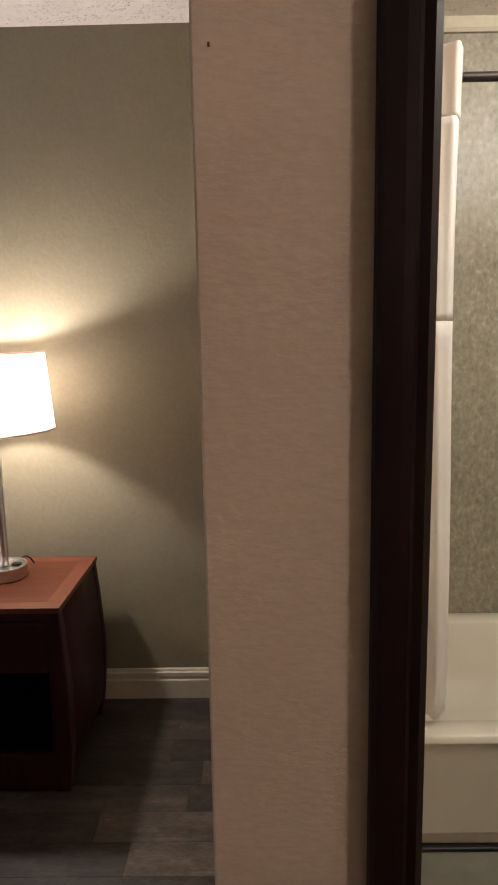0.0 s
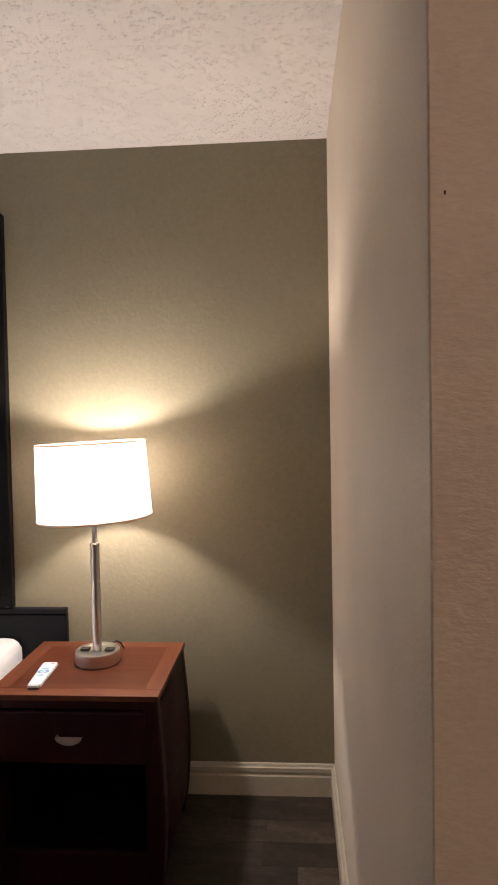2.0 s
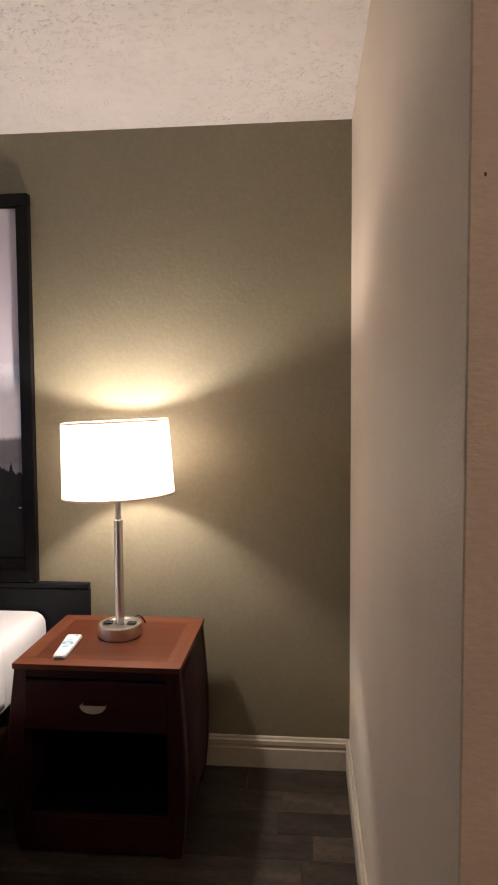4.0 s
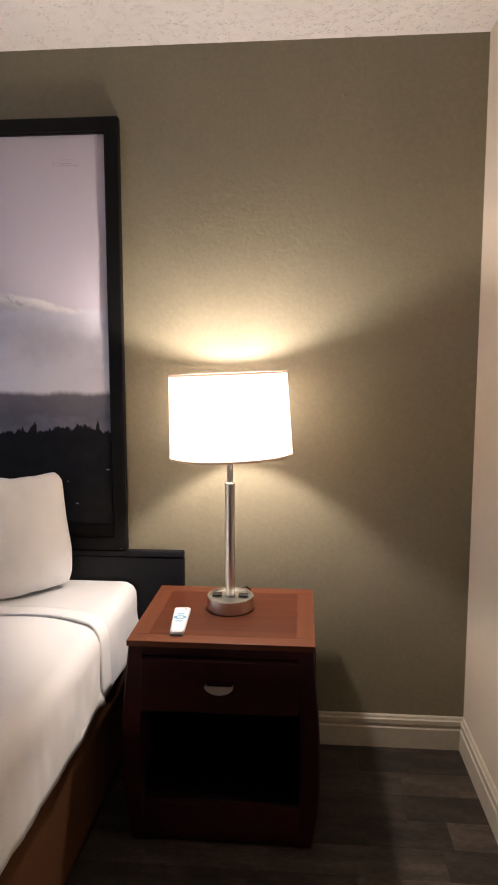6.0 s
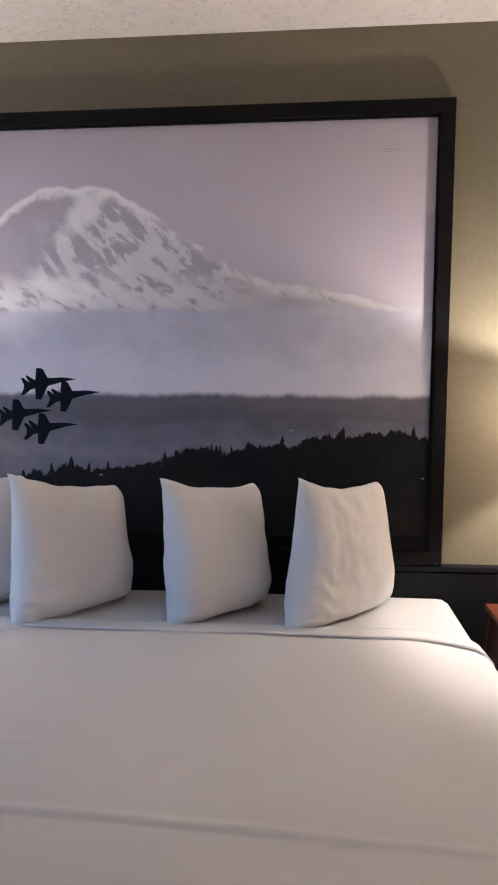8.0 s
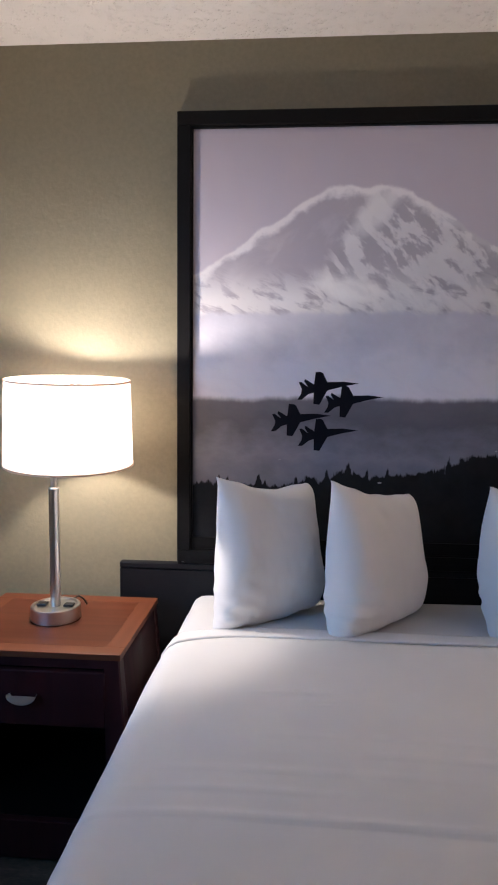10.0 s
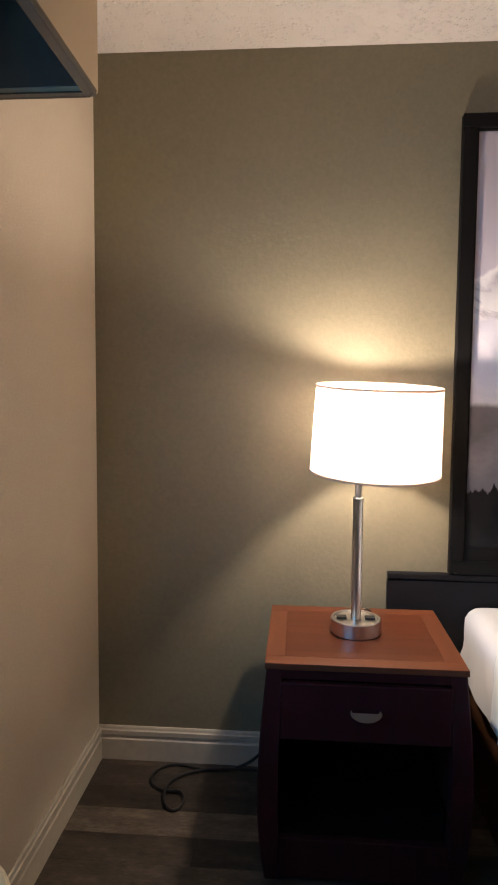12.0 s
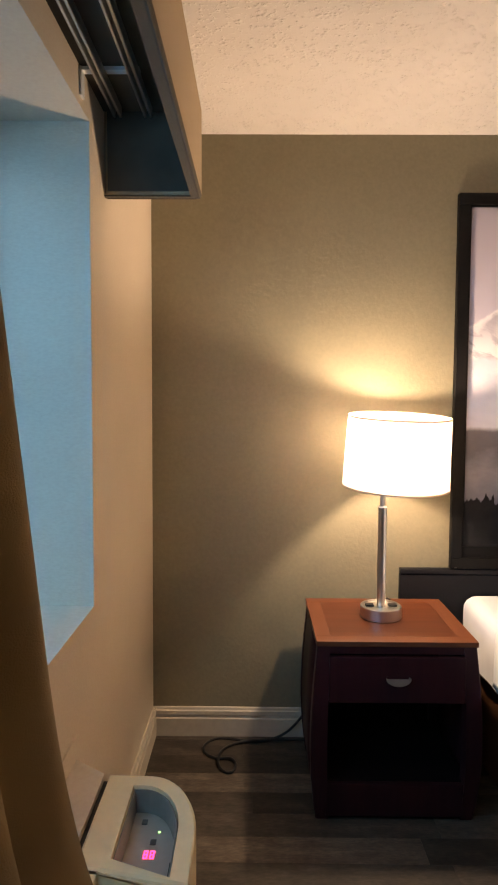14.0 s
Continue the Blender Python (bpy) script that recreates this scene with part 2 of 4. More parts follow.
POPCORN, STONE, SHADE, SHADE_TRIM, GLASS = popcorn(), stone_panel(), lampshade(), trim_tape(), glass()
PLANK = wood("grey_brown_vinyl_plank", (0.038, 0.030, 0.023), (0.080, 0.064, 0.050), 0.5, 0, 0.3, True, 0.8)
WELL_GREY = plain("darkened_well_grey", (0.24, 0.235, 0.20), 0.45, 0, 50, 0.03, 0.08)
GREY_DARK = plain("dark_grey_button", (0.10, 0.105, 0.10), 0.4)
BATH_FLOOR = plain("bath_vinyl", (0.17, 0.17, 0.14), 0.4, 0, 12, 0.05, 0.2)


def mural():
    """A photograph of a snowy mountain over mist, hills and a dark wood, 1.75 m wide and 1.4 m high."""
    m, n, l, p = material("mountain_photograph")
    tc, sep = n.new("ShaderNodeTexCoord"), n.new("ShaderNodeSeparateXYZ")
    l.new(tc.outputs["Object"], sep.inputs[0])
    x, z = sep.outputs["X"], sep.outputs["Z"]
    u = calc(n, l, "DIVIDE", x, 1.75)

    def curve_of(stops):
        return ramp_of(n, l, u, [(a / 1.75, b / 1.4) for a, b in stops], "CARDINAL")

    def field(scale, stretch=(1, 1, 1), detail=5, rough=0.6):
        return noise_of(n, l, scale, detail, stretch, "Object", rough)

    def step(v, a, b):
        return ramp_of(n, l, v, [(a, 0.0), (b, 1.0)], "EASE")

    ridge = calc(n, l, "MULTIPLY", curve_of([(0, .935), (.19, 1.052), (.316, 1.13), (.43, 1.200), (.51, 1.220), (.565, 1.211), (.62, 1.220), (.734, 1.182),
                                             (.88, 1.088), (1.02, 1.0), (1.19, .915), (1.35, .885), (1.50, .853), (1.67, .812), (1.75, .795)]), 1.4)
    ridge = calc(n, l, "ADD", ridge, calc(n, l, "MULTIPLY", calc(n, l, "SUBTRACT", field(16), 0.5), 0.03))
    below = calc(n, l, "SUBTRACT", ridge, z)
    # sky
    sky_c = ramp_of(n, l, calc(n, l, "DIVIDE", z, 1.4), [(0.5, (0.68, 0.63, 0.69)), (0.75, (0.59, 0.535, 0.595)), (1.0, (0.53, 0.47, 0.515))])
    # snow and rock: a smooth shaded face, a bright crest, and slopes broken by slanting gullies
    def along(px, pz, ex, ez, su, sv, distortion=1.0, detail=5):
        """Noise drawn out along the direction (ex, ez)."""
        ax, az = calc(n, l, "SUBTRACT", x, px), calc(n, l, "SUBTRACT", z, pz)
        uu = calc(n, l, "ADD", calc(n, l, "MULTIPLY", ax, ex), calc(n, l, "MULTIPLY", az, ez))
        vv = calc(n, l, "SUBTRACT", calc(n, l, "MULTIPLY", az, ex), calc(n, l, "MULTIPLY", ax, ez))
        comb, tex = n.new("ShaderNodeCombineXYZ"), n.new("ShaderNodeTexNoise")
        l.new(calc(n, l, "MULTIPLY", uu, su), comb.inputs[0])
        l.new(calc(n, l, "MULTIPLY", vv, sv), comb.inputs[1])
        l.new(comb.outputs[0], tex.inputs["Vector"])
        tex.inputs["Scale"].default_value, tex.inputs["Detail"].default_value = 1.0, detail
        tex.inputs["Distortion"].default_value, tex.inputs["Roughness"].default_value = distortion, 0.58
        return tex.outputs["Fac"]

    def spot(px, pz, rx, rz, tilt=0.0):
        """A soft oval of light on the snow; tilt leans it."""
        ax, az = calc(n, l, "SUBTRACT", x, px), calc(n, l, "SUBTRACT", z, pz)
        ax = calc(n, l, "SUBTRACT", ax, calc(n, l, "MULTIPLY", az, tilt))
        d = calc(n, l, "ADD", calc(n, l, "POWER", calc(n, l, "ABSOLUTE", calc(n, l, "DIVIDE", ax, rx)), 2.0), calc(n, l, "POWER", calc(n, l, "ABSOLUTE", calc(n, l, "DIVIDE", az, rz)), 2.0))
        return calc(n, l, "SUBTRACT", 1.0, step(calc(n, l, "ADD", calc(n, l, "SQRT", d), calc(n, l, "MULTIPLY", calc(n, l, "SUBTRACT", field(17), 0.5), 0.8)), 0.35, 1.0))

    ragged = calc(n, l, "MULTIPLY", calc(n, l, "SUBTRACT", field(11), 0.5), 0.16)
    crest_x = calc(n, l, "ADD", calc(n, l, "SUBTRACT", x, calc(n, l, "MULTIPLY", calc(n, l, "SUBTRACT", z, 1.2), 0.62)), ragged)
    left = step(crest_x, 0.545, 0.625)
    gully = along(0.6, 1.2, 0.70, -0.71, 9.0, 24.0, 0.35, 7)
    broad = along(0.6, 1.2, 0.80, -0.60, 5.0, 11.0, 0.4, 4)
    rocky = calc(n, l, "ADD", calc(n, l, "MULTIPLY", gully, 0.6), calc(n, l, "MULTIPLY", broad, 0.5))
    patch = step(calc(n, l, "ADD", rocky, calc(n, l, "MULTIPLY", calc(n, l, "SUBTRACT", field(34), 0.5), 0.16)), 0.515, 0.585)
    rock_c = blend(n, l, field(9), (0.40, 0.375, 0.415), (0.52, 0.485, 0.52))
    snow_c = blend(n, l, field(7), (0.64, 0.61, 0.635), (0.88, 0.855, 0.845))
    right_c = blend(n, l, patch, rock_c, snow_c)
    left_c = blend(n, l, calc(n, l, "MULTIPLY", step(along(0.4, 1.1, 0.75, 0.66, 6.0, 12.0, 0.3), 0.50, 0.68), 0.25), (0.47, 0.432, 0.478), (0.74, 0.70, 0.72))
    mount = blend(n, l, left, left_c, right_c)
    crest = calc(n, l, "MULTIPLY", spot(0.60, 1.13, 0.07, 0.12, 0.75), 0.8)
    mount = blend(n, l, crest, mount, (0.86, 0.835, 0.83))
    rim = calc(n, l, "SUBTRACT", 1.0, step(calc(n, l, "ADD", below, calc(n, l, "MULTIPLY", calc(n, l, "SUBTRACT", field(13), 0.5), 0.09)), 0.018, 0.05))
    rim = calc(n, l, "MULTIPLY", rim, calc(n, l, "SUBTRACT", 1.0, calc(n, l, "MULTIPLY", step(u, 0.42, 0.50), 0.6)))
    mount = blend(n, l, rim, mount, (0.88, 0.845, 0.845))
    low_snow = calc(n, l, "MULTIPLY", calc(n, l, "SUBTRACT", 1.0, step(z, 0.84, 0.98)), step(along(0.5, 0.9, 0.90, -0.42, 9.0, 26.0, 0.35, 6), 0.37, 0.52))
    mount = blend(n, l, calc(n, l, "MULTIPLY", low_snow, 0.85), mount, (0.88, 0.855, 0.845))
    mount = blend(n, l, calc(n, l, "MULTIPLY", spot(0.53, 0.885, 0.15, 0.055, -1.2), 0.75), mount, (0.93, 0.91, 0.90))
    # the long shoulder falls away in haze
    shoulder = step(u, 0.52, 0.74)
    mount = blend(n, l, calc(n, l, "MULTIPLY", shoulder, calc(n, l, "MULTIPLY", step(calc(n, l, "ADD", below, calc(n, l, "MULTIPLY", calc(n, l, "SUBTRACT", field(12), 0.5), 0.06)), 0.02, 0.06), 0.82)), mount, (0.56, 0.525, 0.565))
    pic = blend(n, l, step(below, 0.0, 0.012), sky_c, mount)
    # mist in front of the foot of the mountain
    wisps = calc(n, l, "MULTIPLY", calc(n, l, "SUBTRACT", field(4.5, (1, 1, 0.6)), 0.5), 0.035)
    mist = calc(n, l, "SUBTRACT", 1.0, step(calc(n, l, "ADD", z, calc(n, l, "ADD", wisps, calc(n, l, "MULTIPLY", field(28), 0.03))), 0.812, 0.835))
    veil = calc(n, l, "ADD", z, calc(n, l, "MULTIPLY", calc(n, l, "SUBTRACT", field(4.5, (1, 1, 1.2), 5, 0.6), 0.5), 0.42))
    mist_c = ramp_of(n, l, veil, [(0.48, (0.90, 0.88, 0.93)), (0.64, (0.85, 0.825, 0.885)), (0.76, (0.68, 0.665, 0.735)), (0.90, (0.56, 0.55, 0.61))])
    pic = blend(n, l, calc(n, l, "MULTIPLY", mist, 0.93), pic, mist_c)
    # far hills
    hill_z = calc(n, l, "SUBTRACT", calc(n, l, "ADD", z, calc(n, l, "MULTIPLY", calc(n, l, "SUBTRACT", field(26, (1, 1, 0.3)), 0.5), 0.022)), calc(n, l, "MULTIPLY", calc(n, l, "SUBTRACT", field(3.2, (1, 1, 0.2), 3), 0.45), 0.05))
    hill = calc(n, l, "SUBTRACT", 1.0, step(hill_z, 0.512, 0.535))
    hill_c = ramp_of(n, l, calc(n, l, "ADD", z, calc(n, l, "MULTIPLY", calc(n, l, "SUBTRACT", field(7, (1, 1, 1.5), 7, 0.6), 0.5), 0.26)),
                     [(0.22, (0.15, 0.156, 0.195)), (0.34, (0.25, 0.25, 0.295)), (0.44, (0.15, 0.147, 0.17)), (0.53, (0.19, 0.182, 0.205))])
    pic = blend(n, l, hill, pic, hill_c)
    # near wood with pointed tree tops
    wood_z = calc(n, l, "MULTIPLY", curve_of([(0, .235), (.19, .24), (.36, .25), (.57, .285), (.75, .275), (.9, .325), (1.1, .345), (1.25, .36), (1.40, .39), (1.50, .41), (1.75, .395)]), 1.4)
    tops = calc(n, l, "ADD", calc(n, l, "MULTIPLY", calc(n, l, "SUBTRACT", field(9, (1, 1, 0.5), 4, 0.7), 0.5), 0.13), calc(n, l, "MULTIPLY", calc(n, l, "SUBTRACT", field(40, (1, 1, 0.25), 3), 0.5), 0.04))
    cell = n.new("ShaderNodeTexVoronoi")
    cell.voronoi_dimensions = "1D"
    cell.inputs["Scale"].default_value = 30
    l.new(x, cell.inputs["W"])
    pick = n.new("ShaderNodeSeparateColor")
    l.new(cell.outputs["Color"], pick.inputs[0])
    spire = calc(n, l, "SUBTRACT", calc(n, l, "MULTIPLY", calc(n, l, "POWER", pick.outputs[0], 2.0), 0.04), calc(n, l, "MULTIPLY", cell.outputs["Distance"], 0.085))
    tops = calc(n, l, "ADD", tops, calc(n, l, "MAXIMUM", spire, 0.0))
    near = step(calc(n, l, "SUBTRACT", calc(n, l, "ADD", wood_z, tops), z), 0.0, 0.008)
    pic = blend(n, l, near, pic, blend(n, l, field(18), (0.006, 0.006, 0.007), (0.022, 0.022, 0.024)))
    # roofs that catch the light, few and small
    v, mv = n.new("ShaderNodeTexVoronoi"), n.new("ShaderNodeMapping")
    mv.inputs["Scale"].default_value = (11, 1, 26)
    l.new(tc.outputs["Object"], mv.inputs["Vector"])
    l.new(mv.outputs["Vector"], v.inputs["Vector"])
    v.inputs["Scale"].default_value = 1.0
    speck = calc(n, l, "LESS_THAN", v.outputs["Distance"], 0.075)
    rare = calc(n, l, "GREATER_THAN", field(5, (1, 1, 1.5), 2), 0.52)
    belt = calc(n, l, "MULTIPLY", calc(n, l, "LESS_THAN", z, 0.46), calc(n, l, "GREATER_THAN", z, 0.10))
    pic = blend(n, l, calc(n, l, "MULTIPLY", calc(n, l, "MULTIPLY", speck, rare), calc(n, l, "MULTIPLY", belt, 0.5)), pic, (0.62, 0.60, 0.60))
    l.new(pic, p.inputs["Base Color"])
    p.inputs["Roughness"].default_value = 0.40
    p.inputs["Specular IOR Level"].default_value = 0.13
    bump_to(n, l, p, field(400, (1, 1, 1), 2), 0.05, 0.001)
    return m


MURAL = mural()
JET_INK = plain("jet_print", (0.006, 0.0065, 0.011), 0.42, spec=0.12)
CAPTION = plain("caption_print", (0.40, 0.36, 0.39), 0.42)


# ---------- mesh helpers ----------
def box(bm, x0, x1, y0, y1, z0, z1, bevel=0.0, segments=2):
    r = bmesh.ops.create_cube(bm, size=1.0, matrix=Matrix.LocRotScale(((x0 + x1) / 2, (y0 + y1) / 2, (z0 + z1) / 2), None, (x1 - x0, y1 - y0, z1 - z0)))
    if bevel:
        edges = list({e for v in r["verts"] for e in v.link_edges})
        bmesh.ops.bevel(bm, geom=edges, offset=bevel, segments=segments, affect="EDGES", profile=0.5)
    return bm


def boxed(*sizes, bevel=0.0):
    return box(bmesh.new(), *sizes, bevel=bevel)


def rounded_off(bm, smooth=True):
    """Smooth faces, with edges of more than 35 degrees kept crisp."""
    bmesh.ops.recalc_face_normals(bm, faces=bm.faces)
    for f in bm.faces:
        f.smooth = smooth
    for e in bm.edges:
        if len(e.link_faces) == 2 and e.calc_face_angle(0) > radians(35):
            e.smooth = False
    return bm


def turned(profile, steps=48, smooth=True):
    """A body of revolution round z from (radius, height) pairs."""
    bm = bmesh.new()
    rings = []
    for r, z in profile:
        if r < 1e-6:
            rings.append([bm.verts.new((0, 0, z))])
        else:
            rings.append([bm.verts.new((r * math.cos(2 * math.pi * i / steps), r * math.sin(2 * math.pi * i / steps), z)) for i in range(steps)])
    for a, b in zip(rings, rings[1:]):
        for i in range(steps):
            j = (i + 1) % steps
            vs = [a[i % len(a)], a[j % len(a)], b[j % len(b)], b[i % len(b)]]
            vs = list(dict.fromkeys(vs))
            if len(vs) > 2:
                bm.faces.new(vs)
    return rounded_off(bm, smooth)


def prism(points, z0, z1):
    """An upright prism over an outline in plan."""
    bm = bmesh.new()
    low = [bm.verts.new((x, y, z0)) for x, y in points]
    high = [bm.verts.new((x, y, z1)) for x, y in points]
    bm.faces.new(low)
    bm.faces.new(high)
    for i in range(len(points)):
        j = (i + 1) % len(points)
        bm.faces.new((low[i], low[j], high[j], high[i]))
    bmesh.ops.recalc_face_normals(bm, faces=bm.faces)
    return bm


def sweep(profile, start, end, out):
    """A profile of (outwards, height) pairs drawn along a straight line."""
    bm = bmesh.new()
    ends = [[bm.verts.new((p[0] + out[0] * d, p[1] + out[1] * d, h)) for d, h in profile] for p in (start, end)]
    for i in range(len(profile)):
        j = (i + 1) % len(profile)
        bm.faces.new((ends[0][i], ends[0][j], ends[1][j], ends[1][i]))
    bm.faces.new(ends[0])
    bm.faces.new(ends[1])
    bmesh.ops.recalc_face_normals(bm, faces=bm.faces)
    return bm


def tube(points, radius, steps=10, smooth=True):
    """A round rod or cable through points."""
    bm = bmesh.new()
    pts = [Vector(p) for p in points]
    rings = []
    for i, p in enumerate(pts):
        d = (pts[min(i + 1, len(pts) - 1)] - pts[max(i - 1, 0)]).normalized()
        a = d.cross(Vector((0, 0, 1)))
        a = a.normalized() if a.length > 1e-4 else Vector((1, 0, 0))
        b = d.cross(a)
        rings.append([bm.verts.new(p + radius * (math.cos(2 * math.pi * k / steps) * a + math.sin(2 * math.pi * k / steps) * b)) for k in range(steps)])
    for r, s in zip(rings, rings[1:]):
        for k in range(steps):
            bm.faces.new((r[k], r[(k + 1) % steps], s[(k + 1) % steps], s[k]))
    bm.faces.new(rings[0])
    bm.faces.new(rings[-1])
    return rounded_off(bm, smooth)


def surface(nu, nv, at, closed=False):
    """A smooth sheet; at(i / nu, j / nv) gives its points."""
    bm = bmesh.new()
    g = [[bm.verts.new(at(i / nu, j / nv)) for j in range(nv + 1)] for i in range(nu + 1)]
    for i in range(nu):
        for j in range(nv):
            bm.faces.new((g[i][j], g[i + 1][j], g[i + 1][j + 1], g[i][j + 1])).smooth = True
    return bm


def finish(name, bm, mat, parent=None, label=""):
    me = bpy.data.meshes.new(name)
    bm.to_mesh(me)
    bm.free()
    me.materials.append(mat)
    ob = new(name, me)
    if parent:
        ob.parent = parent
    if label:
        ob["label"] = label
    return ob


def part(name, bm, mat, parent, label=""):
    return finish(name, bm, mat, parent, label)


def structure(name, bm, mat, label, category):
    return tagged(finish(name, bm, mat), label, category, kind="structure")


def thing(name, at, label, category, group="", turn=0):
    ob = new(name)
    ob.empty_display_size = 0.05
    ob.matrix_world = pose(*at, 0, 0, turn)
    return tagged(ob, label, category, group)


# ---------- shell of the room ----------
H = 2.433
WEST, NORTH, SOUTH, FAR_EAST = -4.258, 2.605, -2.3, 1.95
END = 0.842         # where the bathroom partition ends
W_OUT = -4.60       # outer face of the window wall
WIN_Y0, WIN_Y1, WIN_Z0, WIN_Z1 = -0.10, 1.632, 0.855, 2.078

floor = structure("floor", boxed(W_OUT, FAR_EAST + 0.1, SOUTH - 0.1, NORTH + 0.1, -0.12, -0.006), BLACK,
                  "grey-brown wood-look vinyl plank floor of the guest room", "floor")
structure("ceiling", boxed(W_OUT, FAR_EAST + 0.1, SOUTH - 0.1, NORTH + 0.1, H, H + 0.1), POPCORN, "off-white popcorn-textured ceiling with rough grain", "ceiling")
structure("wall_north", boxed(W_OUT, 0.06, NORTH, NORTH + 0.12, -0.006, H), OLIVE, "olive green painted accent wall behind the bed", "wall")
structure("wall_bath_north", boxed(0.06, FAR_EAST, NORTH, NORTH + 0.12, -0.006, H), BATH_WALL, "pale painted bathroom wall above the tub", "wall")
partition = structure("wall_partition", prism([(0, END + 0.0022), (0.0007, END + 0.0007), (0.0022, END), (0.178, END), (0.178, END + 0.115), (0.115, END + 0.115), (0.115, NORTH), (0, NORTH)], -0.006, H), CREAM,
          "cream textured partition wall with a worn outside corner", "wall")
part("scuff_mark", boxed(0.0150, 0.0172, END - 0.0006, END + 0.001, 1.634, 1.638, bevel=0.0004), SKIRT, partition, "small brown scuff mark")
bm = bmesh.new()
box(bm, 0.178, 0.94, END, END + 0.115, 2.06, H)
box(bm, 0.94, FAR_EAST, END, END + 0.115, -0.006, H)
structure("wall_bath_south", bm, CREAM, "cream wall beside the bathroom doorway", "wall")
structure("wall_east", boxed(FAR_EAST, FAR_EAST + 0.1, SOUTH, NORTH, -0.006, H), CREAM, "plain cream wall closing the entry and bathroom", "wall")
structure("wall_south", boxed(W_OUT, FAR_EAST, SOUTH - 0.1, SOUTH, -0.006, H), CREAM, "plain cream wall opposite the bed", "wall")
bm = bmesh.new()
box(bm, W_OUT, WEST, SOUTH, WIN_Y0, -0.006, H)
box(bm, W_OUT, WEST, WIN_Y1, NORTH, -0.006, H)
box(bm, W_OUT, WEST, WIN_Y0, WIN_Y1, -0.006, WIN_Z0)
box(bm, W_OUT, WEST, WIN_Y0, WIN_Y1, WIN_Z1, H)
structure("wall_west", bm, CREAM, "cream textured wall with a deep window recess", "wall")

# window at the outer side of its recess
win = tagged(new("window_1"), "white-framed window with two panes in a deep recess", "window", kind="structure")
bm = bmesh.new()
for y0, y1, z0, z1 in ((WIN_Y0, WIN_Y1, WIN_Z0, WIN_Z0 + 0.05), (WIN_Y0, WIN_Y1, WIN_Z1 - 0.05, WIN_Z1), (WIN_Y0, WIN_Y0 + 0.05, WIN_Z0 + 0.05, WIN_Z1 - 0.05),
                       (WIN_Y1 - 0.05, WIN_Y1, WIN_Z0 + 0.05, WIN_Z1 - 0.05), (0.75, 0.80, WIN_Z0 + 0.05, WIN_Z1 - 0.05)):
    box(bm, -4.58, -4.53, y0, y1, z0, z1, 0.004)
part("window_frame", bm, WHITE_PLASTIC, win)
for y0, y1 in ((WIN_Y0 + 0.05, 0.75), (0.80, WIN_Y1 - 0.05)):
    pane = part("pane", boxed(-4.558, -4.552, y0, y1, WIN_Z0 + 0.05, WIN_Z1 - 0.05), GLASS, win)
    pane.visible_shadow = False

# baseboards
BOARD = [(0, 0), (0.014, 0), (0.014, 0.074), (0.010, 0.079), (0.010, 0.086), (0.0135, 0.091), (0.0135, 0.106), (0.009, 0.110), (0.007, 0.117), (0.004, 0.121), (0, 0.121)]
structure("baseboard_north", sweep(BOARD, (WEST, NORTH), (0, NORTH), (0, -1)), TRIM, "cream moulded baseboard along the olive wall", "baseboard")
structure("baseboard_west", sweep(BOARD, (WEST, 1.50), (WEST, NORTH - 0.014), (1, 0)), TRIM, "cream moulded baseboard below the window wall", "baseboard")
structure("baseboard_east", sweep(BOARD, (0, END), (0, NORTH - 0.014), (-1, 0)), TRIM, "cream moulded baseboard along the partition wall", "baseboard")

# ---------- bathroom ----------
door = tagged(new("door_1"), "open bathroom doorway with a dark-stained wooden frame", "doorway", kind="structure")
CASE = [(0, 0.150), (-0.016, 0.150), (-0.022, 0.154), (-0.024, 0.172), (-0.024, 0.182), (-0.017, 0.187), (-0.019, 0.196), (-0.012, 0.204), (0, 0.204)]
part("casing", prism([(x + 0.010, END + y) for y, x in CASE], 0, 2.09), CASING, door)
part("casing", prism([(1.111 - x, END + y) for y, x in reversed(CASE)], 0, 2.09), CASING, door)
part("head_casing", boxed(0.160, 0.961, END - 0.022, END, 2.09, 2.14, bevel=0.003), CASING, door)
part("jamb", boxed(0.178, 0.212, END, END + 0.115, 0, 2.06), CASING, door)
part("jamb", boxed(0.919, 0.940, END, END + 0.115, 0, 2.06), CASING, door)
part("head_jamb", boxed(0.212, 0.919, END, END + 0.115, 2.04, 2.06), CASING, door)
part("door_stop", boxed(0.212, 0.222, END + 0.05, END + 0.085, 0, 2.04, bevel=0.002), CASING, door)

structure("bath_floor", boxed(0.115, FAR_EAST, END + 0.115, NORTH, -0.006, 0.002), BATH_FLOOR, "grey-green vinyl bathroom floor", "floor")
bm = bmesh.new()
box(bm, 0.117, FAR_EAST, NORTH - 0.012, NORTH, 0.335, 2.375, 0.003)
surround = tagged(finish("tub_surround", bm, STONE), "mottled stone-look tub surround panel below a pale trim", "wall panel")
tagged(finish("surround_trim", boxed(0.117, FAR_EAST, NORTH - 0.016, NORTH, 2.377, 2.392, bevel=0.003), TRIM), "pale trim strip along the top of the tub surround", "trim")


